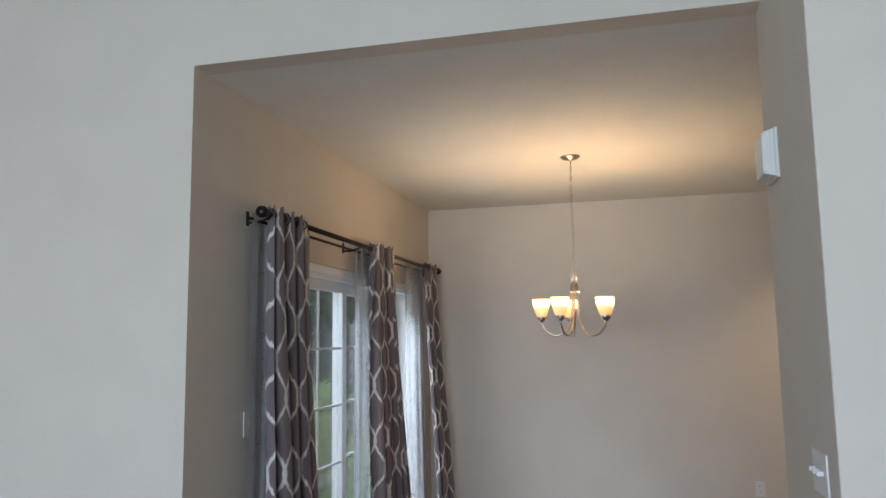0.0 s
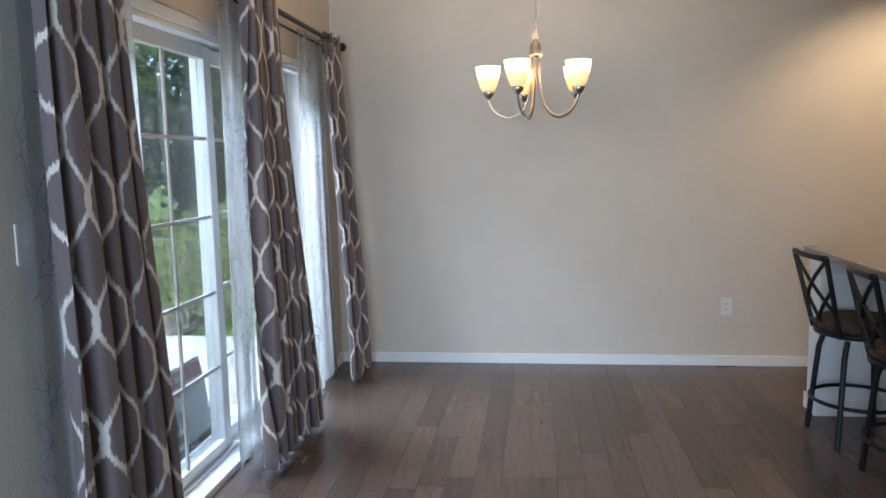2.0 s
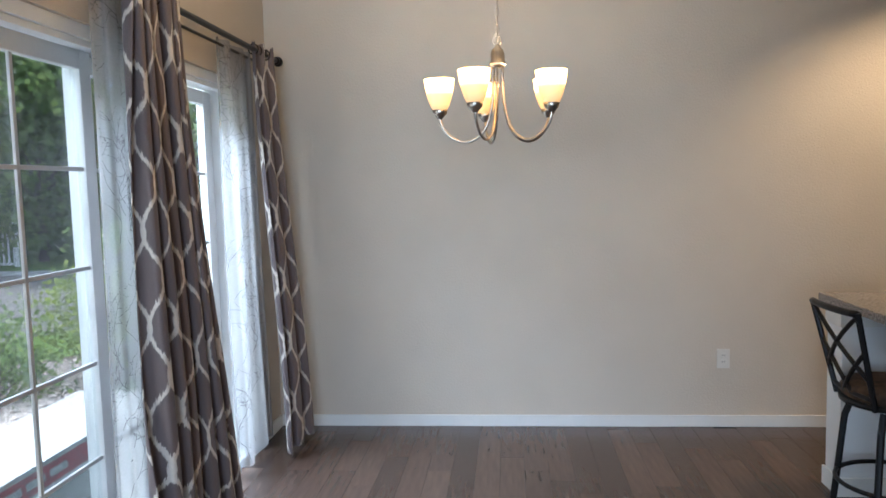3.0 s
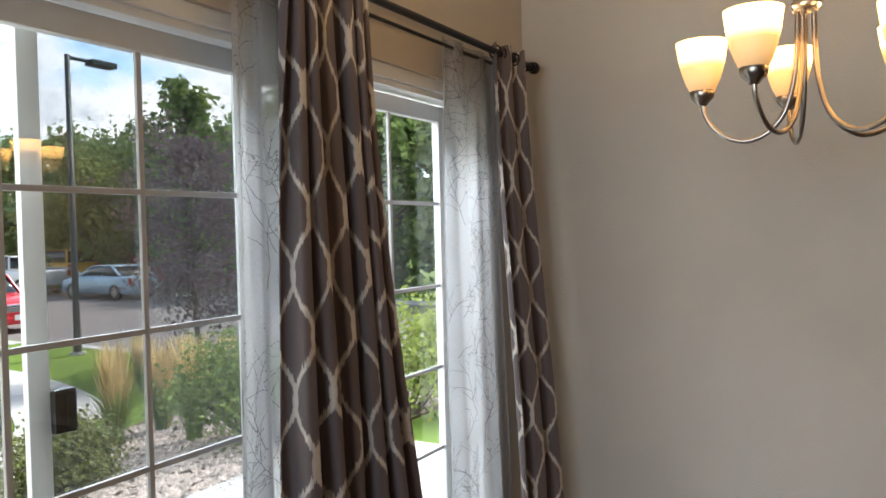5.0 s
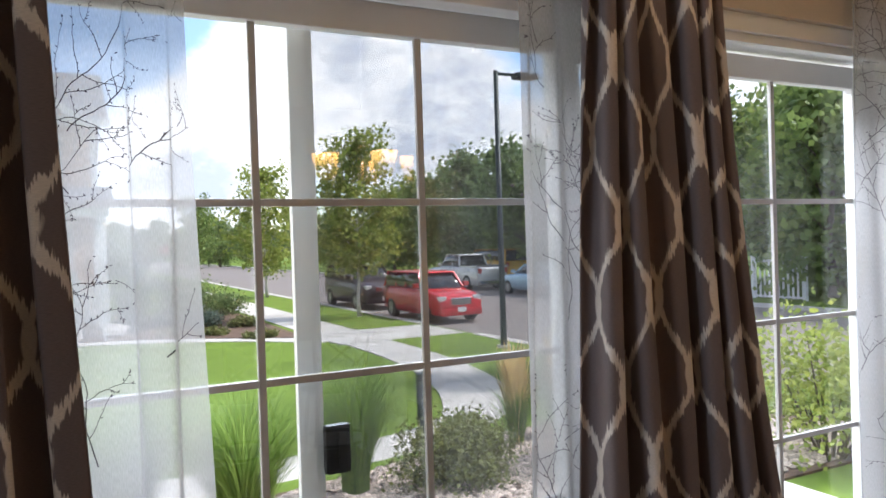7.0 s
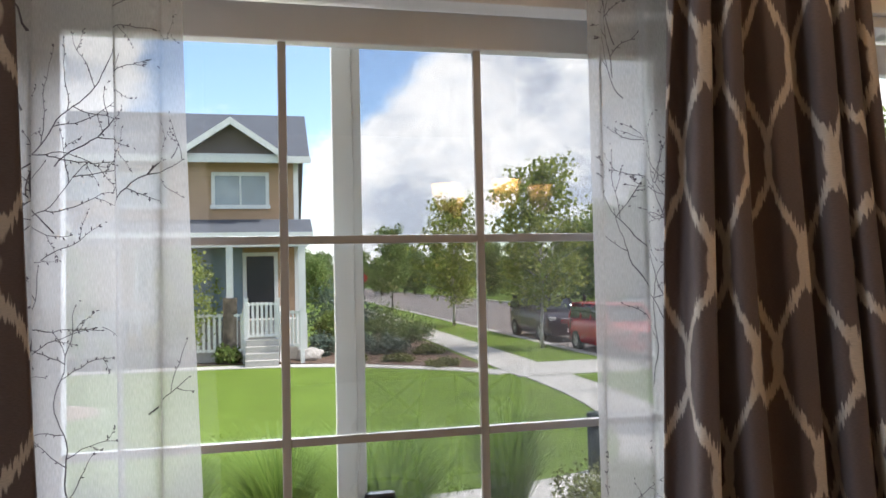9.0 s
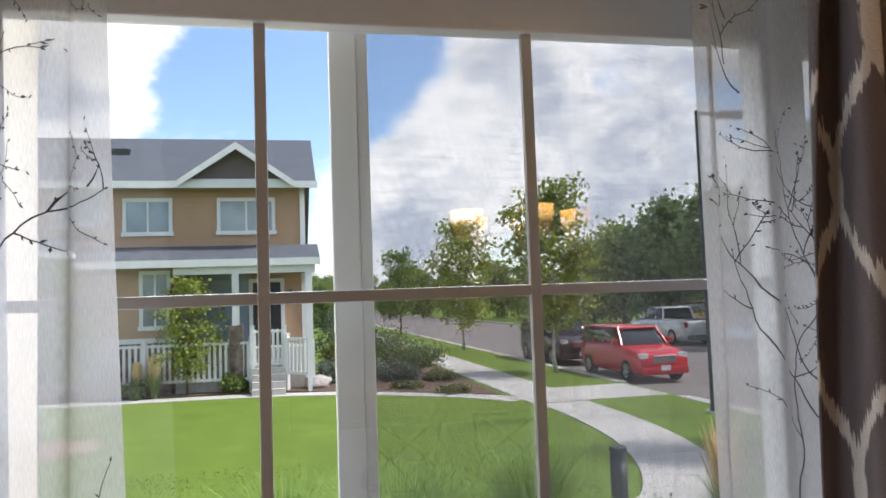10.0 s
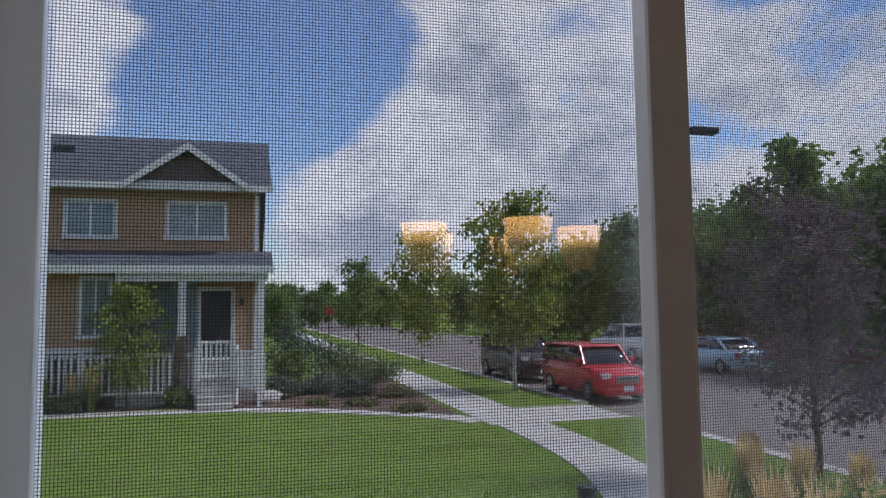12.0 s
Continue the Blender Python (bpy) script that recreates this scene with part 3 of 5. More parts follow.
# ---- chandelier ----
def chandelier(cx, cy):
    root = thing("chandelier", "five-arm brushed nickel chandelier with lit amber glass shades", "chandelier", pose(cx, cy, CEIL))
    drop = -0.905
    bm = lathe(bmesh.new(), [(0, -0.032), (0.012, -0.032), (0.018, -0.026), (0.05, -0.018), (0.062, -0.008), (0.064, -0.001), (0, -0.001)], 28)
    part("canopy", bm, M_NICKEL, root, "", True)
    z, k = -0.035, 0
    chain = bmesh.new()
    while z > -0.79:
        ring = []
        for q in range(14):
            a = 2 * math.pi * q / 14
            u, v = 0.0075 * math.cos(a), 0.019 * math.sin(a)
            ring.append((u, 0, z - 0.019 + v) if k % 2 else (0, u, z - 0.019 + v))
        tube(chain, ring, 0.0018, 6, True)
        z -= 0.031
        k += 1
    part("chain", chain, M_NICKEL, root, "", True)
    part("cord", tube(bmesh.new(), [(0.003, 0.002, -0.03), (-0.003, 0.003, -0.3), (0.003, -0.003, -0.6), (0, 0, -0.80)], 0.0022, 6), M_NICKEL, root)
    ring = [(0.016 * math.cos(2 * math.pi * q / 18), 0, -0.807 + 0.016 * math.sin(2 * math.pi * q / 18)) for q in range(18)]
    part("top_ring", tube(bmesh.new(), ring, 0.0026, 8, True), M_NICKEL, root, "", True)
    part("hub", lathe(bmesh.new(), [(0, -0.822), (0.008, -0.824), (0.010, -0.832), (0.022, -0.842), (0.026, -0.856), (0.026, -0.886), (0.031, -0.888), (0.031, -0.897),
                                    (0.027, -0.9), (0.027, drop), (0, drop)], 24), M_NICKEL, root, "", True)
    for bearing in (178, 249, 329, 31, 105):
        a = radians(bearing)
        ux, uy = math.cos(a), math.sin(a)
        prof = [(0.018, -0.90), (0.019, -0.98), (0.026, -1.05), (0.045, -1.118), (0.080, -1.160), (0.125, -1.176), (0.170, -1.163), (0.200, -1.136), (0.216, -1.105), (0.220, -1.080)]
        fine = []
        for q in range(len(prof) - 1):
            for h in range(3):
                p0, p1, p2, p3 = prof[max(0, q - 1)], prof[q], prof[q + 1], prof[min(len(prof) - 1, q + 2)]
                t = h / 3
                fine.append(tuple(0.5 * (2 * p1[j] + (p2[j] - p0[j]) * t + (2 * p0[j] - 5 * p1[j] + 4 * p2[j] - p3[j]) * t * t + (3 * p1[j] - p0[j] - 3 * p2[j] + p3[j]) * t ** 3) for j in (0, 1)))
        fine.append(prof[-1])
        arm = part("arm", tube(bmesh.new(), [(r * ux, r * uy, zz) for r, zz in fine], 0.0055, 10), M_NICKEL, root, "", True)
        px, py, pz = 0.22 * ux, 0.22 * uy, -1.080
        part("cup", lathe(bmesh.new(), [(0, -0.006), (0.010, -0.006), (0.014, 0.0), (0.026, 0.012), (0.029, 0.026), (0.026, 0.03), (0, 0.03)], 20), M_NICKEL, arm, "", True, pose(px, py, pz))
        sh = [(0.016, 0.0), (0.027, 0.004), (0.036, 0.022), (0.045, 0.048), (0.052, 0.08), (0.057, 0.118), (0.054, 0.118), (0.049, 0.08), (0.042, 0.048), (0.033, 0.024), (0.024, 0.008), (0, 0.008)]
        part("shade", lathe(bmesh.new(), sh, 28), M_SHADE, arm, "frosted amber glass bell shade", True, pose(px, py, pz + 0.022))
        lamp = new("bulb_light", bpy.data.lights.new("bulb_light", "POINT"))
        lamp.data.energy, lamp.data.color, lamp.data.shadow_soft_size = 3.4, (1.0, 0.71, 0.38), 0.025
        lamp.location = (cx + px, cy + py, CEIL + pz + 0.118)
    return root


chandelier(1.185, 5.065)


# ---- plates on the walls ----
def wall_plate(name, label, category, at, w, h, build):
    root = thing(name, label, category, at)
    part("plate", boxes((-w / 2, w / 2, -0.006, 0.0, -h / 2, h / 2), bevel=0.0025), M_PLATE, root)
    build(root)
    return root


def duplex(root):
    for z in (-0.02, 0.02):
        o = part("receptacle", boxes((-0.016, 0.016, -0.009, -0.006, z - 0.014, z + 0.014), bevel=0.002), M_PLATE, root)
        for x in (-0.006, 0.006):
            part("slot", boxes((x - 0.0012, x + 0.0012, -0.0096, -0.009, z - 0.003, z + 0.006)), M_SLOT, o)


def toggles(n):
    def build(root):
        for i in range(n):
            x = (i - (n - 1) / 2) * 0.046
            part("toggle", box(bmesh.new(), x - 0.005, x + 0.005, -0.024, -0.006, -0.002, 0.011, bevel=0.002), M_PLATE, root)
            part("screw", boxes((x - 0.0025, x + 0.0025, -0.0068, -0.006, 0.028, 0.033)), M_NICKEL, root)
    return build


wall_plate("wall_outlet", "white duplex outlet on the beige back wall", "outlet", pose(2.475, FAR, 0.417), 0.075, 0.118, duplex)
wall_plate("wall_outlet", "white outlet low on the patio door wall", "outlet", pose(WX, 3.25, 0.49, 0, 0, 90), 0.075, 0.118, duplex)
wall_plate("light_switch", "white single switch beside the sheer curtain", "light switch", pose(WX, 3.455, 1.257, 0, 0, 90), 0.075, 0.118, toggles(1))
wall_plate("triple_light_switch", "white three-toggle switch plate on the wall end", "light switch", pose(JX, 2.53, 1.255, 0, 0, -90), 0.165, 0.118, toggles(3))


def chime_box():
    root = thing("door_chime", "white ribbed plastic alarm box on the wall end", "alarm", pose(JX, 2.89, 2.245, 0, 0, -90))
    part("back_plate", boxes((-0.085, 0.085, -0.012, 0, -0.085, 0.085), bevel=0.005), M_PLATE, root)
    for k in range(3):
        s = 0.080 - 0.003 * k
        part("rib", boxes((-s, s, -0.0228 - 0.010 * k, -0.012 - 0.010 * k, -s, s), bevel=0.002), M_PLATE, root)
    part("cover", boxes((-0.070, 0.070, -0.050, -0.041, -0.070, 0.070), bevel=0.006), M_PLATE, root)


chime_box()

# ---- kitchen side ----
pen = thing("peninsula", "white painted kitchen peninsula with panelled end", "kitchen island")
part("end_wall", boxes((2.725, 3.30, 5.775, 5.93, 0.0, 0.892), bevel=0.004), M_ISLAND, pen)
part("cabinet_body", boxes((3.30, 3.86, 4.30, 5.93, 0.0, 0.892), bevel=0.003), M_ISLAND, pen)
part("base_trim", boxes((2.712, 3.30, 5.762, 5.775, 0.0, 0.09), (2.712, 2.725, 5.775, 5.94, 0.0, 0.09), bevel=0.003), M_TRIM, pen)
part("cap_trim", boxes((2.715, 3.30, 5.765, 5.775, 0.80, 0.892), (2.715, 2.725, 5.775, 5.935, 0.80, 0.892), bevel=0.003), M_TRIM, pen)
tagged(part("granite_countertop", boxes((2.70, 3.92, 4.25, 5.985, 0.892, 0.932), bevel=0.007), M_GRANITE), "speckled grey granite countertop on the peninsula", "countertop")


def bar_stool(x, y, turn):
    root = thing("bar_stool", "black iron swivel bar stool with brown suede seat and lattice back", "bar stool", pose(x, y, 0, 0, 0, turn), group="stools at the peninsula")
    part("seat", lathe(bmesh.new(), [(0, 0.575), (0.195, 0.575), (0.21, 0.588), (0.212, 0.61), (0.20, 0.63), (0.15, 0.642), (0, 0.646)], 32), M_SEAT, root, "brown suede cushion", True)
    part("seat_ring", lathe(bmesh.new(), [(0.17, 0.555), (0.215, 0.555), (0.218, 0.58), (0.20, 0.5745), (0.17, 0.5745)], 32), M_IRON, root, "", True)
    part("swivel_plate", boxes((-0.09, 0.09, -0.09, 0.09, 0.535, 0.556), bevel=0.004), M_IRON, root)
    for sx_ in (-1, 1):
        for sy_ in (-1, 1):
            part("leg", tube(bmesh.new(), [(0.12 * sx_, 0.12 * sy_, 0.54), (0.14 * sx_, 0.14 * sy_, 0.46), (0.173 * sx_, 0.173 * sy_, 0.0)], 0.0145, 8), M_IRON, root)
    ring = [(0.222 * math.cos(2 * math.pi * q / 36), 0.222 * math.sin(2 * math.pi * q / 36), 0.215) for q in range(36)]
    part("foot_ring", tube(bmesh.new(), ring, 0.010, 8, True), M_IRON, root, "", True)

    def back(s, z):
        k = (z - 0.56) / 0.42
        return (-0.17 - 0.10 * k - 0.02 * math.sin(math.pi * s), (s - 0.5) * (0.30 + 0.07 * k), z)

    for s in (0, 1):
        part("back_post", tube(bmesh.new(), [back(s, 0.56), back(s, 0.70), back(s, 0.85), back(s, 0.962)], 0.0125, 8), M_IRON, root)
    part("top_rail", tube(bmesh.new(), [back(q / 10, 0.955) for q in range(11)], 0.015, 8), M_IRON, root, "", True)
    for a, c in (((0, 0.95), (1, 0.68)), ((1, 0.95), (0, 0.68)), ((0, 0.80), (0.62, 0.60)), ((1, 0.80), (0.38, 0.60))):
        part("lattice_bar", tube(bmesh.new(), [back(a[0] + (c[0] - a[0]) * q / 6, a[1] + (c[1] - a[1]) * q / 6) for q in range(7)], 0.0095, 8), M_IRON, root)
    part("lower_rail", tube(bmesh.new(), [back(q / 10, 0.605) for q in range(11)], 0.010, 8), M_IRON, root, "", True)
    return root


stool = bar_stool(2.80, 5.43, 4)
copy_thing(stool, pose(2.82, 4.84, 0, 0, 0, -6))

can = thing("recessed_light", "lit round recessed ceiling light over the kitchen", "ceiling light", pose(3.55, 6.05, CEIL))
part("trim_ring", lathe(bmesh.new(), [(0.07, -0.006), (0.095, -0.004), (0.098, -0.001), (0.07, -0.001)], 28), M_TRIM, can, "", True)
lamp = new("recessed_bulb", bpy.data.lights.new("recessed_bulb", "SPOT"))
lamp.data.energy, lamp.data.color, lamp.data.spot_size, lamp.data.shadow_soft_size, lamp.data.spot_blend = 42, (1.0, 0.68, 0.36), radians(130), 0.05, 0.6
lamp.location = (3.55, 6.05, CEIL - 0.012)


# ---- outdoors: ground, walks, street ----
M_GRASS = mat("lawn_grass", (0.148, 0.214, 0.033), 0.9, scale=14, color2=(0.100, 0.158, 0.023), bump=0.3, bscale=120, big=0.12, spec=0.1)
M_CONC = mat("pale_concrete", (0.50, 0.47, 0.43), 0.85, scale=9, vary=0.08, bump=0.15, bscale=90, big=0.08)
M_ROAD = mat("worn_asphalt", (0.20, 0.170, 0.155), 0.9, scale=30, vary=0.12, bump=0.2, bscale=150, big=0.1)
M_MULCH = mat("bark_mulch", (0.16, 0.095, 0.062), 0.95, scale=18, vary=0.4, bump=0.7, bscale=50)
M_PEBBLE = mat("river_pebble", (0.47, 0.38, 0.32), 0.8, scale=25, vary=0.15, isl=0.42)
M_BOULDER = mat("pale_boulder", (0.46, 0.42, 0.38), 0.85, scale=8, vary=0.2, bump=0.6, bscale=20)


def gz(x, y=0.0):
    if 13.75 < y < 25.4:
        return -1.12
    return -0.15 - 0.85 * min(1.0, max(0.0, (-1.6 - x) / 6.4))


def ground_sheet():
    xs = [-900, -400, -200, -120, -80, -60, -45, -35, -28, -24, -20, -16, -12, -10, -8, -7, -6, -5, -4, -3, -2.3, -1.6, 0, 6, 20, 60, 200, 900]
    ys = [-900, -300, -100, -50, -25, -12, -6, -3, 0, 2, 4, 6, 8, 10, 12, 13.74, 13.76, 18, 22, 25.39, 25.41, 28, 34, 45, 70, 120, 300, 900]
    bm = bmesh.new()
    g = [[bm.verts.new((x, y, min(gz(x, y), -0.25 if -1.0 < x < 6 and -6 < y < 9 else 9))) for x in xs] for y in ys]
    for j in range(len(ys) - 1):
        for i in range(len(xs) - 1):
            bm.faces.new((g[j][i], g[j][i + 1], g[j + 1][i + 1], g[j + 1][i]))
    return structure("ground", bm, M_GRASS, "bright green mown lawn sloping down to the street", "ground")


ground_sheet()


def sheet(name, outline, lift, material, label, category):
    """A thin slab on the sloping ground inside a plan outline."""
    bm = bmesh.new()
    top = [bm.verts.new((x, y, gz(x, y) + lift)) for x, y in outline]
    low = [bm.verts.new((x, y, gz(x, y) - 0.05)) for x, y in outline]
    bm.faces.new(top)
    for i in range(len(outline)):
        j = (i + 1) % len(outline)
        bm.faces.new((low[i], low[j], top[j], top[i]))
    bmesh.ops.triangulate(bm, faces=bm.faces)
    return structure(name, bm, material, label, category)


def spline(pts, n=8):
    out = []
    for q in range(len(pts) - 1):
        p0, p1, p2, p3 = pts[max(0, q - 1)], pts[q], pts[q + 1], pts[min(len(pts) - 1, q + 2)]
        for h in range(n):
            t = h / n
            out.append(tuple(0.5 * (2 * p1[j] + (p2[j] - p0[j]) * t + (2 * p0[j] - 5 * p1[j] + 4 * p2[j] - p3[j]) * t * t + (3 * p1[j] - p0[j] - 3 * p2[j] + p3[j]) * t ** 3) for j in range(len(p1))))
    out.append(pts[-1])
    return out


def ribbon_walk(name, pts, width, lift, label, category="pavement", joint=1.5):
    """A concrete walk along a line, as slabs with open joints, each a part."""
    line = [Vector(p) for p in spline(pts, 10)]
    root = thing(name, label, category, kind="structure")
    run, cur = [line[0]], 0.0

    def slab(run):
        bm = bmesh.new()
        rows = []
        for i, p in enumerate(run):
            a, c = run[max(0, i - 1)], run[min(len(run) - 1, i + 1)]
            d = (c - a).normalized()
            n = Vector((-d.y, d.x)) * width / 2
            q = p + d * (0.012 if i == 0 else (-0.012 if i == len(run) - 1 else 0))
            rows.append([bm.verts.new((*(q + s * n), gz(q.x, 0) + z)) for s, z in ((1, -0.06), (1, lift), (-1, lift), (-1, -0.06))])
        for r, s in zip(rows, rows[1:]):
            for k in range(4):
                bm.faces.new((r[k], r[(k + 1) % 4], s[(k + 1) % 4], s[k]))
        bm.faces.new(rows[0])
        bm.faces.new(rows[-1][::-1])
        part("slab", bm, M_CONC, root)

    for a, c in zip(line, line[1:]):
        cur += (c - a).length
        run.append(c)
        if cur >= joint:
            slab(run)
            run, cur = [c], 0.0
    if len(run) > 1:
        slab(run)
    return root


structure("road", boxes((-600, 300, 13.90, 25.25, -1.2, -1.112)), M_ROAD, "worn grey-brown asphalt street", "road")
structure("kerb", boxes((-600, -19.6, 13.60, 13.90, -1.3, -0.985), (-16.2, 300, 13.60, 13.90, -1.3, -0.985), (-19.6, -16.2, 13.60, 13.90, -1.3, -1.08),
                        (-600, 300, 25.25, 25.55, -1.3, -0.985)), M_CONC, "pale concrete kerb along the street", "kerb")
ribbon_walk("sidewalk", [(-150, 10.75), (-80, 10.75), (-45, 10.75), (-28, 10.75), (-18.5, 10.72), (-16.5, 10.72)], 1.45, 0.018, "pale concrete sidewalk beside the street", joint=1.6)
ribbon_walk("curved_path", [(-16.45, 10.72), (-14.0, 10.68), (-11.6, 10.42), (-9.4, 9.82), (-7.6, 8.85), (-6.4, 7.4), (-5.9, 5.8), (-5.7, 4.0), (-5.6, 1.0), (-5.6, -6)], 1.2, 0.02, "pale concrete path curving round the lawn", joint=1.4)
ribbon_walk("front_walk", [(-17.3, 9.95), (-18.6, 9.0), (-20.2, 6.9), (-21.1, 5.0), (-21.55, 2.5), (-21.75, -1.0), (-21.9, -5.0), (-22.0, -14.0)], 0.75, 0.016, "narrow concrete walk in front of the house", joint=1.5)
structure("street_apron", boxes((-19.2, -16.6, 11.46, 13.60, -1.06, -0.984), bevel=0.01), M_CONC, "concrete ramp from the sidewalk to the street", "pavement")
structure("patio", boxes((-2.3, -0.525, 2.6, 7.9, -0.6, -0.09), bevel=0.012), M_CONC, "pale concrete patio slab outside the glass door", "patio")
sheet("mulch_bed", [(-18.4, 9.75), (-20.6, 6.9), (-21.6, 5.0), (-22.0, 3.9), (-24.0, 4.4), (-27.0, 6.5), (-36.0, 9.9)][::-1], 0.03, M_MULCH, "brown mulch bed with low shrubs", "planting bed")
sheet("fence_bed", [(-22.2, 3.2), (-22.45, -2), (-22.6, -14), (-23.2, -14), (-23.2, 3.2)], 0.03, M_MULCH, "mulch bed along the white fence", "planting bed")
ring = [(-14.65 + 1.05 * math.cos(k * 0.449) * (1 + 0.1 * math.sin(3 * k)), -0.25 + 1.05 * math.sin(k * 0.449) * (1 + 0.1 * math.cos(2 * k))) for k in range(14)]
sheet("tree_ring", ring, 0.04, mat("dry_mulch", (0.40, 0.30, 0.20), 0.95, scale=20, vary=0.25, bump=0.6), "dry straw mulch ring round the young tree", "planting bed")
sheet("gravel_bed", [(-2.4, 2.6), (-2.4, 10.9), (-7.2, 10.6), (-6.6, 9.3), (-5.6, 7.4), (-5.2, 5.9), (-5.0, 4.2), (-4.95, 2.6)], 0.02, M_MULCH, "rock mulch bed beside the patio", "planting bed")


def pebbles():
    rnd = random.Random(3)
    verts, faces = [], []
    base = [(0, 0, 1), (0.9, 0, 0.3), (0.28, 0.86, 0.3), (-0.73, 0.53, 0.3), (-0.73, -0.53, 0.3), (0.28, -0.86, 0.3), (0, 0, -0.6)]
    tri = [(0, 1, 2), (0, 2, 3), (0, 3, 4), (0, 4, 5), (0, 5, 1), (6, 2, 1), (6, 3, 2), (6, 4, 3), (6, 5, 4), (6, 1, 5)]
    for _ in range(15000):
        x, y = rnd.uniform(-6.2, -2.5), rnd.uniform(4.2, 10.4)
        if y > 5.5 and x < -5.0 - (y - 5.5) * 0.42 or y <= 5.5 and x < -4.95:
            continue
        r = rnd.uniform(0.018, 0.05)
        a, i = rnd.uniform(0, 6.28), len(verts)
        ca, sa, e, h = math.cos(a) * r, math.sin(a) * r, rnd.uniform(0.6, 1.1), rnd.uniform(0.45, 0.8) * r
        zz = gz(x) + 0.02
        for u, v, w in base:
            u, v = u * rnd.uniform(0.8, 1.2), v * e * rnd.uniform(0.8, 1.2)
            verts.append((x + u * ca - v * sa, y + u * sa + v * ca, zz + w * h + 0.3 * h))
        faces += [(i + p, i + q, i + s) for p, q, s in tri]
    me = bpy.data.meshes.new("pebbles")
    me.from_pydata(verts, [], faces)
    me.materials.append(M_PEBBLE)
    tagged(new("pebbles", me), "mixed tan and grey river pebbles", "gravel", kind="stuff")


pebbles()


def boulder(x, y, r, seed_n):
    rnd = random.Random(seed_n)
    bm = bmesh.new()
    bmesh.ops.create_icosphere(bm, subdivisions=3, radius=r)
    for v in bm.verts:
        k = 1 + 0.35 * noise.noise(v.co * (1.6 / r) + Vector((seed_n, 0, 0)))
        v.co = Vector((v.co.x * k * 1.2, v.co.y * k, v.co.z * k * 0.65))
    ob = part("boulder", bm, M_BOULDER, None, "pale weathered landscape boulder beside the path", True, pose(x, y, gz(x) + r * 0.35, 0, 0, rnd.uniform(0, 360)))
    tagged(ob, category="rock", group="landscape boulders")


for i, (x, y, r) in enumerate(((-22.6, 5.2, 0.4),)):
    boulder(x, y, r, i + 2)


# ---- plants ----
def leaf_mat(name, color, color2, rough=0.6, trans=0.42):
    m = bpy.data.materials.new(name)
    m.use_nodes = True
    n, l = m.node_tree.nodes, m.node_tree.links
    b = n["Principled BSDF"]
    b.inputs["Roughness"].default_value = rough
    b.inputs["Specular IOR Level"].default_value = 0.25
    ge, ramp = n.new("ShaderNodeNewGeometry"), n.new("ShaderNodeValToRGB")
    ramp.color_ramp.elements[0].color, ramp.color_ramp.elements[1].color = (*color2, 1), (*color, 1)
    l.new(ge.outputs["Random Per Island"], ramp.inputs[0])
    l.new(ramp.outputs[0], b.inputs["Base Color"])
    tl, mix = n.new("ShaderNodeBsdfTranslucent"), n.new("ShaderNodeMixShader")
    l.new(ramp.outputs[0], tl.inputs[0])
    mix.inputs[0].default_value = trans
    l.new(b.outputs[0], mix.inputs[1])
    l.new(tl.outputs[0], mix.inputs[2])
    l.new(mix.outputs[0], n["Material Output"].inputs[0])
    return m


L_GREEN = leaf_mat("leaf_green", (0.275, 0.345, 0.100), (0.105, 0.165, 0.046))
L_LIME = leaf_mat("leaf_lime", (0.39, 0.43, 0.095), (0.165, 0.22, 0.044))
L_OLIVE = leaf_mat("leaf_olive", (0.250, 0.270, 0.092), (0.105, 0.112, 0.042))
L_DARK = leaf_mat("leaf_dark_green", (0.235, 0.300, 0.115), (0.100, 0.150, 0.058))
L_PLUM = leaf_mat("leaf_plum", (0.230, 0.155, 0.162), (0.095, 0.074, 0.081))
L_SAGE = leaf_mat("leaf_sage", (0.216, 0.270, 0.216), (0.095, 0.135, 0.101))
L_SPRUCE = leaf_mat("needle_blue_green", (0.121, 0.189, 0.149), (0.047, 0.081, 0.061))
L_BLADE = leaf_mat("blade_green", (0.260, 0.360, 0.085), (0.110, 0.190, 0.035))
L_GOLD = leaf_mat("blade_gold", (0.820, 0.660, 0.340), (0.600, 0.440, 0.190))
M_BARK = mat("bark", (0.13, 0.095, 0.07), 0.9, scale=14, vary=0.3, bump=0.6, bscale=30, stretch=(3, 3, 0.5))
M_PALEBARK = mat("wrapped_trunk", (0.55, 0.52, 0.48), 0.85, scale=10, vary=0.15, bump=0.3, stretch=(1, 1, 4))


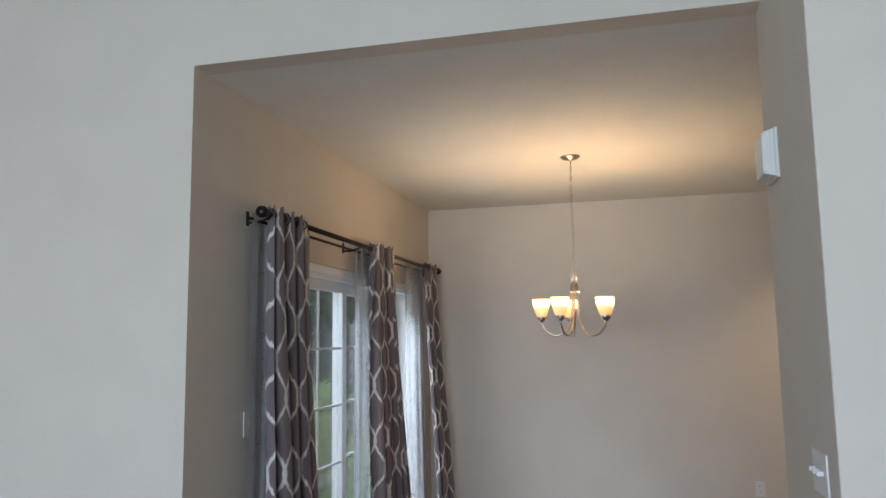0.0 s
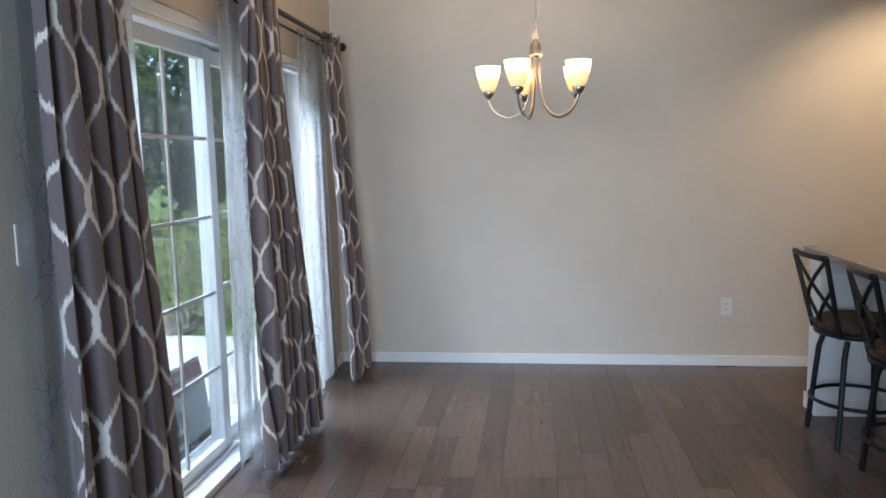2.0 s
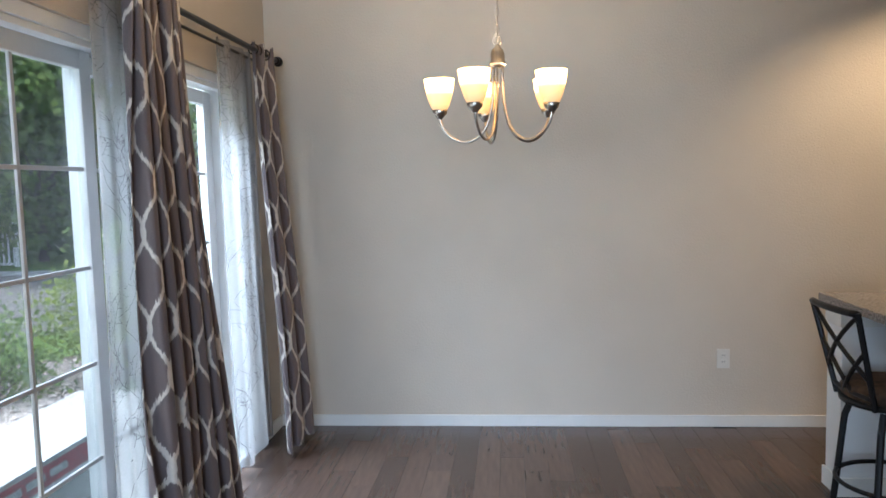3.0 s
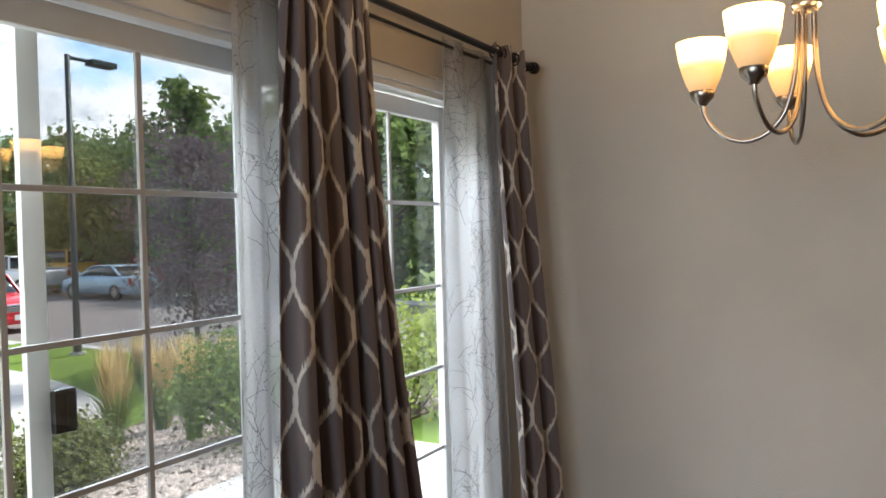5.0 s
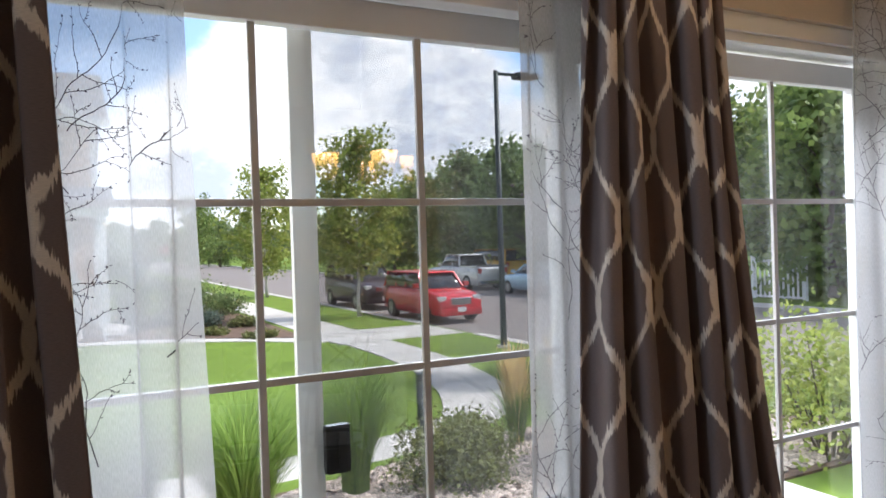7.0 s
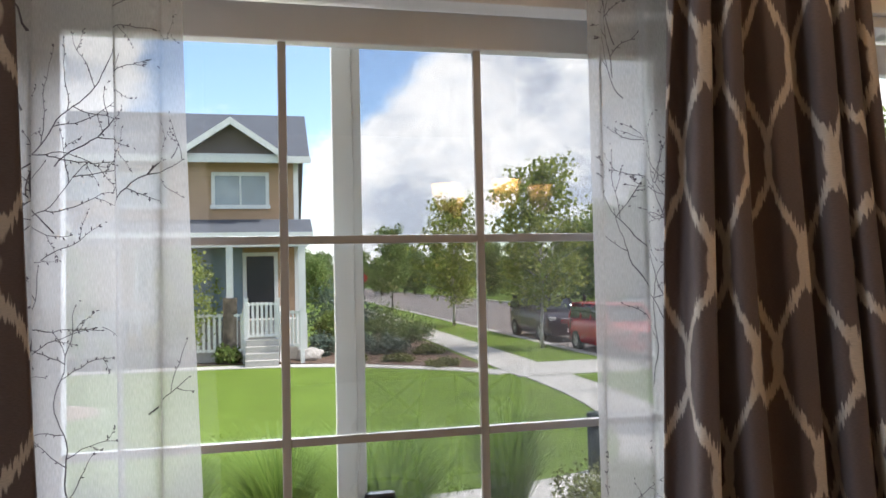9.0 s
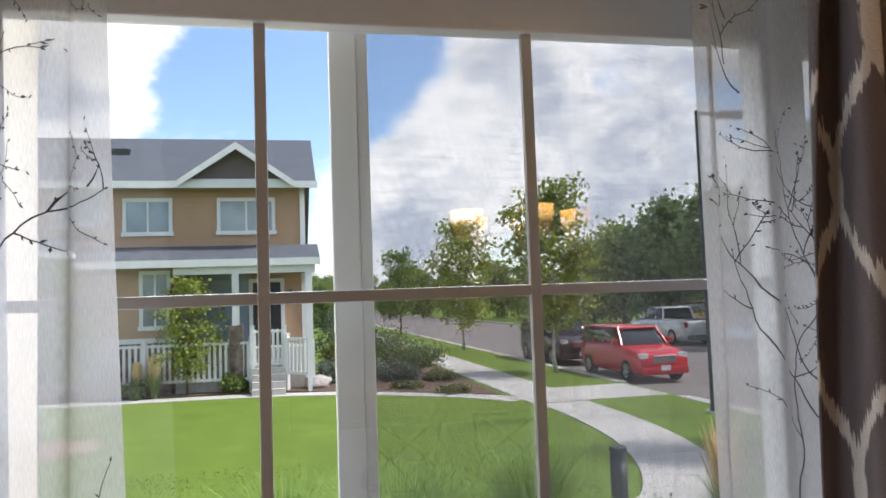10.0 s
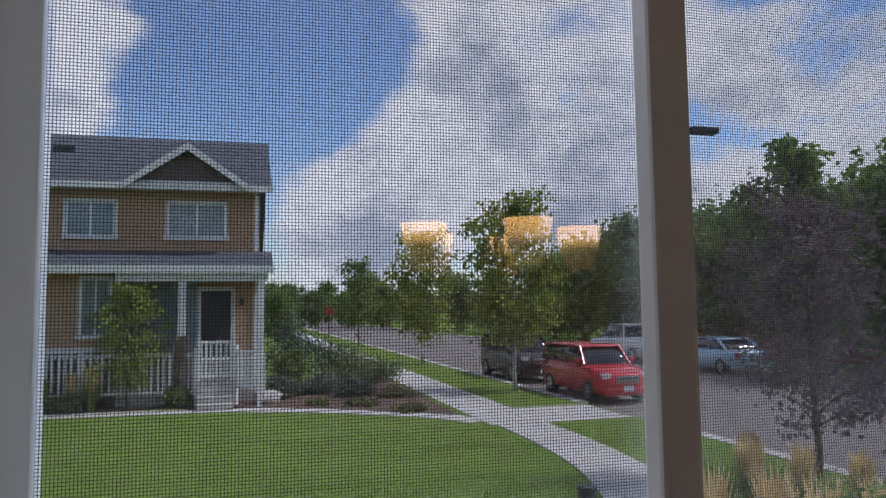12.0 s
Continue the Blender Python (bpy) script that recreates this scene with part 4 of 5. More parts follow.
def leaves(name, spots, size, material, parent, seed_n, flat=0.35):
    """Many small bent leaves, each a folded pair of triangles, at (place, spread) spots."""
    rnd = random.Random(seed_n)
    verts, faces = [], []
    for c, spread, n in spots:
        for _ in range(n):
            d = Vector((rnd.gauss(0, 1), rnd.gauss(0, 1), rnd.gauss(0, 1)))
            p = c + Vector((d.x * spread, d.y * spread, d.z * spread * 0.8)) * 0.5
            s = size * rnd.uniform(0.6, 1.35)
            ax = Vector((rnd.uniform(-1, 1), rnd.uniform(-1, 1), rnd.uniform(-1, 0.6))).normalized()
            sd = ax.orthogonal().normalized()
            sd = (Matrix.Rotation(rnd.uniform(0, 6.28), 3, ax) @ sd) * s * 0.42
            i = len(verts)
            verts += [p, p + ax * s * 0.5 + sd + Vector((0, 0, -s * 0.08)), p + ax * s, p + ax * s * 0.5 - sd + Vector((0, 0, -s * 0.08))]
            faces += [(i, i + 1, i + 2), (i, i + 2, i + 3)]
    me = bpy.data.meshes.new(name)
    me.from_pydata([tuple(v) for v in verts], [], faces)
    me.materials.append(material)
    ob = new(name, me)
    ob.parent = parent
    return ob


def tree(name, label, at, height, base, radius, leaf, seed_n, count=4200, size=0.17, bark=None, trunk=0.07, group="", shape="oval", drift=0.25):
    rnd = random.Random(seed_n)
    root = thing(name, label, "tree", at, group)
    bark = bark or M_BARK
    pts = [Vector((0.05 * math.sin(k * 1.3 + seed_n), 0.05 * math.cos(k * 1.7 + seed_n), height * 0.88 * k / 8)) for k in range(9)]
    pts[0] = Vector((0, 0, -0.05))
    bm = tube(bmesh.new(), pts, [trunk * (1.35 if k == 0 else 1 - 0.105 * k) for k in range(9)], 9)
    part("trunk", bm, bark, root, "", True)
    spots, limbs = [], bmesh.new()
    n = 26
    for k in range(n):
        h = base + (height - base) * (k + 0.5) / n
        f = (h - base) / (height - base)
        reach = radius * (math.sin(math.pi * (0.12 + 0.84 * f)) ** 0.75 if shape == "oval" else (1.02 - f) ** 0.85 if shape == "cone" else 0.35 + 0.75 * math.sin(math.pi * (0.25 + 0.7 * f)))
        ang = k * 2.4 + rnd.uniform(-0.4, 0.4)
        reach *= rnd.uniform(0.65, 1.15)
        lo = Vector((0.03, 0.03, max(base * 0.8, h - reach * 0.55)))
        tip = Vector((math.cos(ang) * reach, math.sin(ang) * reach, h + rnd.uniform(0, 0.2) * radius))
        mid = (lo + tip) / 2 + Vector((0, 0, 0.12 * reach))
        tube(limbs, [lo, mid, tip], [trunk * 0.35, trunk * 0.2, trunk * 0.06], 5)
        for q, w in ((0.45, 0.8), (0.75, 1.0), (1.0, 0.9)):
            c = lo.lerp(tip, q) + Vector((rnd.uniform(-1, 1), rnd.uniform(-1, 1), rnd.uniform(-0.6, 0.8))) * drift * radius
            spots.append((c, radius * 0.34 * w * rnd.uniform(0.7, 1.25), int(count / (n * 3))))
    spots.append((Vector((0, 0, height - 0.12 * radius)), radius * 0.25, int(count / n)))
    part("limb", limbs, bark, root)
    leaves("crown", spots, size, leaf, root, seed_n + 100)
    return root


def shrub(label, at, rx, ry, h, leaf, seed_n, count=1500, size=0.06, name="shrub", group="shrubs in the beds"):
    rnd = random.Random(seed_n)
    root = thing(name, label, "shrub", at, group)
    spots, stems = [], bmesh.new()
    for k in range(26):
        a, q = rnd.uniform(0, 6.28), math.sqrt(rnd.random())
        z = h * (0.25 + 0.7 * rnd.random() * math.sqrt(max(0.05, 1 - q * q * 0.8)))
        c = Vector((rx * q * math.cos(a) * 0.85, ry * q * math.sin(a) * 0.85, z))
        tube(stems, [(c.x * 0.15, c.y * 0.15, -0.03), (c.x * 0.6, c.y * 0.6, z * 0.55), tuple(c)], [0.012, 0.008, 0.003], 4)
        spots.append((c, min(rx, ry, h) * 0.42, count // 26))
    part("stem", stems, M_BARK, root)
    leaves("foliage", spots, size, leaf, root, seed_n + 7)
    return root


def grass_clump(label, at, h, spread, n, seed_n, plume=0, name="ornamental_grass", blade=None, wide=0.006):
    rnd = random.Random(seed_n)
    root = thing(name, label, "ornamental grass", at, "grass clumps by the patio")
    for what, m, count in (("blades", blade or L_BLADE, n), ("plumes", L_GOLD, plume)):
        if not count:
            continue
        verts, faces = [], []
        for _ in range(count):
            a = rnd.uniform(0, 6.28)
            r0 = rnd.uniform(0, 0.22) * spread
            lean = rnd.uniform(0.15, 1.0) * spread * (0.55 if what == "plumes" else 1)
            hh = h * rnd.uniform(0.6, 1.0) * (1.35 if what == "plumes" else 1)
            w = wide * rnd.uniform(0.6, 1.2)
            i = len(verts)
            sd = Vector((-math.sin(a), math.cos(a), 0)) * w
            steps = 5
            for k in range(steps + 1):
                t = k / steps
                p = Vector((math.cos(a) * (r0 + lean * t * t), math.sin(a) * (r0 + lean * t * t), hh * (t - 0.22 * t * t * t * (1 if what == "blades" else 0.2))))
                ww = (1 - 0.85 * t) if what == "blades" else (0.35 if t < 0.55 else 1.9 * math.sin(math.pi * min(1, (t - 0.5) / 0.55) + 0.15))
                verts += [tuple(p + sd * ww), tuple(p - sd * ww)]
                if k:
                    faces.append((i + 2 * k - 2, i + 2 * k - 1, i + 2 * k + 1, i + 2 * k))
        me = bpy.data.meshes.new(what)
        me.from_pydata(verts, [], faces)
        me.materials.append(m)
        ob = new(what, me)
        ob.parent = root
        tagged(ob, kind="stuff")
    return root


def on(x, y, dz=0.0, rz=0):
    return pose(x, y, gz(x, y) + dz, 0, 0, rz)


# by the patio
for i, (x, y, h, s, n, pl) in enumerate(((-3.8, 4.87, 1.32, 0.66, 2000, 0), (-4.25, 4.2, 1.3, 0.62, 1300, 0), (-4.55, 5.92, 1.38, 0.50, 1500, 0), (-4.2, 3.5, 1.2, 0.6, 1000, 0),
                                         (-4.3, 2.9, 1.15, 0.6, 560, 0), (-4.5, 2.1, 1.1, 0.6, 500, 0))):
    grass_clump("tall arching green ornamental grass beside the path", on(x, y), h, s, n, 60 + i)
for i, (x, y, h, s) in enumerate(((-5.34, 7.98, 0.86, 0.34), (-5.5, 8.68, 0.82, 0.36), (-4.41, 8.17, 0.84, 0.34), (-5.0, 9.3, 0.75, 0.35), (-8.9, 11.05, 0.72, 0.36), (-8.3, 11.35, 0.74, 0.36), (-9.6, 11.55, 0.7, 0.34), (-7.6, 11.6, 0.7, 0.33))):
    grass_clump("golden feather reed grass with upright plumes", on(x, y), h, s, 420, 80 + i, 230, wide=0.007)
shrub("rounded green and bronze shrub in the rock bed", on(-4.15, 6.62), 0.44, 0.44, 0.66, L_OLIVE, 5, 7000, 0.034)
shrub("low green shrub at the edge of the path", on(-5.3, 7.35), 0.3, 0.3, 0.4, L_GREEN, 6, 1200, 0.045)
shrub("dense leafy green shrub beside the patio", on(-3.6, 8.25), 0.75, 0.75, 1.0, L_GREEN, 7, 4200, 0.05)
shrub("dense leafy green shrub beside the patio", on(-2.6, 9.1), 0.8, 0.8, 1.15, L_LIME, 8, 4200, 0.05)
shrub("tall leafy green shrub beyond the patio", on(-1.3, 9.6), 0.8, 0.7, 1.0, L_LIME, 9, 3600, 0.05)
shrub("tall leafy green shrub beyond the patio", on(-0.6, 8.9), 0.6, 0.6, 0.8, L_GREEN, 19, 3000, 0.05)


def lawn_blades():
    rnd = random.Random(14)
    verts, faces = [], []
    while len(faces) < 12000:
        x, y = -6.9 - 5 * rnd.random() ** 1.4, rnd.uniform(-2.0, 10.4)
        if x > -8.6 and y > 6.6 or x > -10.5 and y > 8.3 or y > 9.5 + 0.02 * x or math.hypot(x + 14.65, y + 0.25) < 1.1 or x < -20.6:
            continue
        a, h = rnd.uniform(0, 6.28), rnd.uniform(0.012, 0.028)
        w, i, z = rnd.uniform(0.006, 0.012), len(verts), gz(x)
        c, s = math.cos(a), math.sin(a)
        verts += [(x - w * s, y + w * c, z), (x + w * s, y - w * c, z), (x + c * h * 0.6, y + s * h * 0.6, z + h)]
        faces.append((i, i + 1, i + 2))
    me = bpy.data.meshes.new("lawn_blades")
    me.from_pydata(verts, [], faces)
    me.materials.append(leaf_mat("lawn_blade", (0.15, 0.205, 0.036), (0.105, 0.155, 0.027)))
    tagged(new("lawn_blades", me), "short mown green grass blades", "grass", kind="stuff")


lawn_blades()
# street trees
tree("street_tree", "young lime-green street tree with a white wrapped trunk", on(-23.1, 13.05), 5.9, 1.75, 1.55, L_LIME, 21, 5200, 0.16, M_PALEBARK, 0.065)
tree("street_tree", "young green street tree in the grass strip", on(-35.8, 13.0), 6.3, 1.6, 1.75, L_LIME, 22, 5200, 0.17, M_PALEBARK, 0.07)
tree("street_tree", "young green street tree farther along the street", on(-55, 12.8), 6.0, 1.7, 1.6, L_GREEN, 23, 3000, 0.2, None, 0.07)
tree("plum_tree", "dark purple-leaved plum tree beside the street", on(-9.98, 13.05), 4.3, 1.0, 1.1, L_PLUM, 24, 6500, 0.085, None, 0.06, shape="vase")
tree("young_tree", "young dark-leaved tree in a straw mulch ring", on(-14.65, -0.25), 3.35, 1.15, 0.85, L_GREEN, 25, 4200, 0.09, None, 0.045)
tree("young_tree", "small yellowing tree in front of the porch", on(-22.55, 1.45), 3.4, 0.8, 1.0, L_LIME, 26, 3600, 0.10, None, 0.04)
# shrubs round the house
for i, (x, y, r, h, lf, lab) in enumerate(((-23.6, 5.6, 0.55, 0.65, L_SAGE, "grey-green sage mound at the house corner"), (-26.2, 6.5, 1.3, 2.7, L_SPRUCE, "tall dark evergreen behind the mulch bed"),
                                           (-25.2, 6.0, 0.5, 1.5, L_GREEN, "upright light green shrub at the house corner"), (-25.9, 8.0, 1.25, 1.45, L_DARK, "broad dark green shrub in the mulch bed"),
                                           (-24.4, 6.9, 0.55, 0.62, L_SAGE, "grey-green sage mound in the mulch bed"), (-23.3, 7.8, 0.55, 0.6, L_SAGE, "grey-green sage mound in the mulch bed"),
                                           (-22.6, 9.0, 0.6, 0.34, L_OLIVE, "low olive plant in the mulch bed"), (-27.5, 9.2, 0.9, 0.8, L_DARK, "broad green shrub near the sidewalk"),
                                           (-22.5, 2.75, 0.35, 0.6, L_GREEN, "small green shrub by the steps"), (-22.5, -0.1, 0.55, 0.5, L_DARK, "low dark shrub along the fence"),
                                           (-22.6, -2.9, 0.4, 1.0, L_GREEN, "upright green shrub along the fence"), (-22.6, -3.9, 0.4, 1.1, L_GREEN, "upright green shrub along the fence"),
                                           (-19.4, 8.75, 0.5, 0.22, L_OLIVE, "flat creeping plant in the mulch bed"), (-20.9, 7.7, 0.5, 0.22, L_OLIVE, "flat creeping plant in the mulch bed"),
                                           (-21.6, 6.6, 0.4, 0.2, L_OLIVE, "flat creeping plant in the mulch bed"))):
    shrub(lab, on(x, y), r, r, h, lf, 40 + i, 2600 if h > 0.5 else 900, 0.085)
grass_clump("golden grass clump by the porch fence", on(-22.3, 0.55), 1.0, 0.42, 300, 95, 260, wide=0.016)
for i, y in enumerate((-1.35, -0.62)):
    grass_clump("upright green grass clump before the white fence", on(-22.2, y), 1.45 - 0.2 * i, 0.26, 420, 97 + i, wide=0.018)
grass_clump("golden grass clump by the porch fence", on(-22.45, 0.05), 0.85, 0.3, 200, 96, 120, wide=0.016)
# far trees
big = tree("far_tree", "large green tree across the street", on(-40, 31), 8.2, 1.2, 3.4, L_DARK, 31, 6000, 0.36, None, 0.16, "trees across the street", drift=0.35)
conifer = tree("far_tree", "tall dark tree across the street", on(-29, 29.5), 9.6, 0.9, 2.3, L_GREEN, 32, 6000, 0.34, None, 0.16, "trees across the street", drift=0.3)
light = tree("far_tree", "leafy light green tree across the street", on(-22.5, 29), 7.8, 1.0, 3.0, L_GREEN, 33, 6000, 0.34, None, 0.16, "trees across the street", drift=0.35)
rnd = random.Random(8)
spots = [(big, -47, 31, 1.0), (light, -53, 30, 0.9), (big, -33.5, 32, 0.95), (light, -37, 29.5, 0.8), (big, -26.5, 33, 0.95), (light, -16.5, 29, 1.0), (big, -19, 33, 1.05), (big, -11, 31, 1.0),
         (light, -6, 30, 1.05), (conifer, -14, 34, 0.85), (big, -1, 32, 1.0), (light, 5, 31, 1.0), (big, 11, 33, 1.0), (light, -61, 31, 0.85), (big, -68, 33, 0.8), (light, -77, 31, 0.75),
         (big, -86, 30, 0.75), (light, -96, 27, 0.7), (big, -106, 24, 0.7), (light, -112, 20, 0.65), (big, -118, 15, 0.65), (light, -112, 10, 0.6), (big, -105, 7.5, 0.6), (light, -92, 7, 0.6),
         (big, -78, 7.5, 0.55), (light, -66, 7.6, 0.5), (big, -126, 26, 0.9), (big, -135, 5, 0.8), (light, -140, 35, 0.9), (big, -56, 36, 1.0), (big, -45, 37, 1.1), (big, -35, 38, 1.1), (big, -24, 38, 1.1),
         (conifer, -5, 36, 0.9), (big, -72, 38, 0.95), (big, -150, 14, 0.9), (light, -160, 22, 1.0), (big, -170, 2, 1.0), (light, -150, -4, 0.9), (big, -165, 32, 1.1), (light, -190, 12, 1.1)]
for ob, x, y, s in spots:
    copy_thing(ob, on(x, y, 0, rnd.uniform(0, 360)) @ Matrix.Scale(s, 4))
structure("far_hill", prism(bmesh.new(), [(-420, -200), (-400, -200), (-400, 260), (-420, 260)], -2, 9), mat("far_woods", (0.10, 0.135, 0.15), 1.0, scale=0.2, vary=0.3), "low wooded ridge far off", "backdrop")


# ---- street furniture ----
M_POST = mat("dark_green_metal", (0.030, 0.042, 0.042), 0.5, 0.3, scale=20, vary=0.15)
M_SIDING = mat("tan_lap_siding", (0.47, 0.300, 0.185), 0.8, scale=3, vary=0.05)
M_SIDING2 = mat("brown_shingle", (0.165, 0.135, 0.13), 0.85, scale=6, vary=0.12)
M_ROOF = mat("grey_asphalt_shingle", (0.105, 0.115, 0.135), 0.9, scale=9, vary=0.25, bump=0.4, bscale=25, stretch=(0.6, 0.6, 4))
M_WHITE = mat("white_exterior_trim", (0.74, 0.73, 0.71), 0.6, scale=3, vary=0.04)
M_STONE = mat("stone_veneer", (0.25, 0.19, 0.15), 0.9, scale=5, vary=0.4, bump=0.5)
M_DOORBLK = mat("black_door_paint", (0.012, 0.014, 0.02), 0.4, scale=3, vary=0.1)


def street_lamp(x, y):
    root = thing("street_lamp", "dark green street lamp with a flat arm and head", "street lamp", on(x, y))
    part("pole", tube(bmesh.new(), [(0, 0, 0), (0, 0, 0.35), (0, 0, 6.42)], [0.085, 0.075, 0.055], 10), M_POST, root, "", True)
    part("base", lathe(bmesh.new(), [(0, 0.06), (0.16, 0.06), (0.16, 0.0), (0.0, 0.0)], 16), M_CONC, root)
    part("arm", boxes((-0.03, 0.03, -0.02, 0.55, 6.32, 6.39), bevel=0.01), M_POST, root)
    part("head", boxes((-0.15, 0.15, 0.5, 1.12, 6.27, 6.41), bevel=0.035), M_POST, root)
    return root


street_lamp(-13.6, 12.98)


def bollard(x, y):
    root = thing("path_bollard", "dark louvred path light bollard beside the walk", "bollard light", on(x, y))
    part("post", tube(bmesh.new(), [(0, 0, 0), (0, 0, 0.60)], 0.095, 18), M_POST, root, "", True)
    for k in range(4):
        z = 0.61 + 0.03 * k
        part("louvre", lathe(bmesh.new(), [(0.05, z), (0.10, z), (0.085, z + 0.022), (0.05, z + 0.022)], 18), M_POST, root)
    part("cap", lathe(bmesh.new(), [(0, 0.77), (0.088, 0.77), (0.10, 0.755), (0.10, 0.73), (0, 0.73)], 18), M_POST, root)


bollard(-7.25, 7.85)

sign = thing("yard_sign", "white and red yard sign leaning outside the glass door", "sign", pose(-0.60, 4.95, -0.09, 0, -9, 0))
M_SIGNW, M_SIGNR, M_SIGNK = mat("sign_white", (0.62, 0.66, 0.64), 0.5), mat("sign_red", (0.45, 0.05, 0.07), 0.5), mat("sign_black", (0.03, 0.03, 0.03), 0.5)
part("board", boxes((-0.006, 0.0, -0.62, 0.40, 0.03, 0.52)), M_SIGNW, sign)
part("red_band", boxes((0.0005, 0.002, -0.60, 0.38, 0.42, 0.50)), M_SIGNR, sign)
part("black_band", boxes((0.0005, 0.002, -0.62, 0.40, 0.03, 0.115)), M_SIGNK, sign)
part("skyline", boxes(*[(0.0005, 0.002, y, y + 0.055, 0.215, 0.215 + h) for y, h in ((-0.36, 0.10), (-0.29, 0.14), (-0.22, 0.09), (-0.15, 0.13), (-0.08, 0.17), (-0.01, 0.11), (0.06, 0.08))]), M_SIGNK, sign)
part("name_bar", boxes((0.0005, 0.002, -0.32, 0.10, 0.145, 0.185)), M_SIGNK, sign)
for k in range(5):
    part("caption_bar", boxes((0.0021, 0.0035, -0.5 + 0.15 * k, -0.38 + 0.15 * k, 0.445, 0.475)), M_SIGNW, sign)
digits = bpy.data.curves.new("number", "FONT")
digits.body, digits.size, digits.extrude = "1990", 0.085, 0.001
num = new("number", digits)
digits.materials.append(M_SIGNW)
num.parent = sign
num.matrix_basis = Matrix.Translation((0.004, 0.02, 0.045)) @ pose(0, 0, 0, 90, 0, 90)
part("leg", tube(bmesh.new(), [(-0.012, -0.4, 0.0), (-0.012, -0.4, 0.5)], 0.004, 6), M_POST, sign)
part("leg", tube(bmesh.new(), [(-0.012, 0.2, 0.0), (-0.012, 0.2, 0.5)], 0.004, 6), M_POST, sign)


# ---- the house across the lawn ----
def house():
    root = thing("house", "two-storey tan row house with grey roof and white trim", "house")
    X, Y0, Y1 = -24.1, -16.0, 4.95
    up = part("wall", boxes((X - 9, X, Y0, Y1, -1.1, 5.45)), M_SIDING, root, "tan lap siding")
    boards = bmesh.new()
    z = 3.0
    while z < 5.4:
        box(boards, X, X + 0.018, Y0, Y1 - 0.08, z, z + 0.012)
        z += 0.16
    z = 0.75
    while z < 2.9:
        box(boards, X + 0.9, X + 0.918, Y0, 1.0, z, z + 0.012)
        z += 0.16
    tagged(part("siding_laps", boards, M_SIDING, up), kind="stuff")
    part("lower_wall", boxes((X, X + 0.9, Y0, 1.05, -1.1, 3.0)), M_SIDING, root)
    part("stone_base", boxes((X + 0.9, X + 0.95, Y0, 1.07, -1.1, 0.55)), M_STONE, root, "brown stone veneer")
    part("band", boxes((X + 0.9, X + 0.97, Y0, 1.08, 0.55, 0.70), (X + 0.002, X + 0.04, Y1 - 0.14, Y1 + 0.02, 0.0, 5.45)), M_WHITE, root)
    # main roof
    bm = bmesh.new()
    for pts in ([(X + 0.55, 5.50), (X - 3.0, 7.62), (X - 9.5, 3.9), (X - 9.5, 3.7), (X - 3.0, 7.44), (X + 0.55, 5.32)],):
        lo = [bm.verts.new((x, Y0, zz)) for x, zz in pts]
        hi = [bm.verts.new((x, Y1 + 0.38, zz)) for x, zz in pts]
        bm.faces.new(lo)
        bm.faces.new(hi[::-1])
        for i in range(len(pts)):
            j = (i + 1) % len(pts)
            bm.faces.new((lo[i], hi[i], hi[j], lo[j]))
    roof = part("roof", bm, M_ROOF, root, "grey asphalt shingle roof")
    part("fascia", boxes((X + 0.55, X + 0.62, Y0, Y1 + 0.42, 5.30, 5.52)), M_WHITE, roof)
    for y in (-2.1, -1.6):
        part("vent_pipe", tube(bmesh.new(), [(X - 2.0, y, 6.9), (X - 2.0, y, 7.35)], 0.06, 8), M_POST, roof)
    part("roof_vent", boxes((X - 1.9, X - 1.5, -1.3, -0.7, 6.72, 6.95)), M_POST, roof)

    def gable(yc, half, zb, zp):
        g = part("gable", bmesh.new(), M_SIDING2, root)
        me = g.data
        verts = [(X + 0.40, yc - half, zb), (X + 0.40, yc + half, zb), (X + 0.40, yc, zp), (X - 2.6, yc - half, zb), (X - 2.6, yc + half, zb), (X - 2.6, yc, zp)]
        me.from_pydata(verts, [], [(0, 1, 2), (3, 5, 4), (0, 3, 4, 1), (1, 4, 5, 2), (0, 2, 5, 3)])
        bm = bmesh.new()
        h = half + 0.28
        drop = (zp - zb) / half * 0.28
        for s in (-1, 1):
            q = [(yc, zp + 0.16), (yc + s * h, zb - drop + 0.16), (yc + s * h, zb - drop), (yc, zp)]
            a = [bm.verts.new((X + 0.72, y, zz)) for y, zz in q]
            c = [bm.verts.new((X - 2.4, y, zz)) for y, zz in q]
            bm.faces.new(a)
            bm.faces.new(c[::-1])
            for i in range(4):
                bm.faces.new((a[i], a[(i + 1) % 4], c[(i + 1) % 4], c[i]))
        part("gable_roof", bm, M_ROOF, g)
        bm = bmesh.new()
        for s in (-1, 1):
            q = [(yc, zp + 0.18), (yc + s * h, zb - drop + 0.18), (yc + s * h, zb - drop - 0.03), (yc, zp - 0.05)]
            a = [bm.verts.new((X + 0.80, y, zz)) for y, zz in q]
            c = [bm.verts.new((X + 0.722, y, zz)) for y, zz in q]
            bm.faces.new(a)
            bm.faces.new(c[::-1])
            for i in range(4):
                bm.faces.new((a[i], a[(i + 1) % 4], c[(i + 1) % 4], c[i]))
        box(bm, X + 0.402, X + 0.50, yc - half, yc + half, zb - 0.12, zb + 0.08)
        part("bargeboard", bm, M_WHITE, g)

    gable(2.85, 1.50, 5.52, 6.55)
    gable(-5.4, 1.9, 5.52, 6.8)

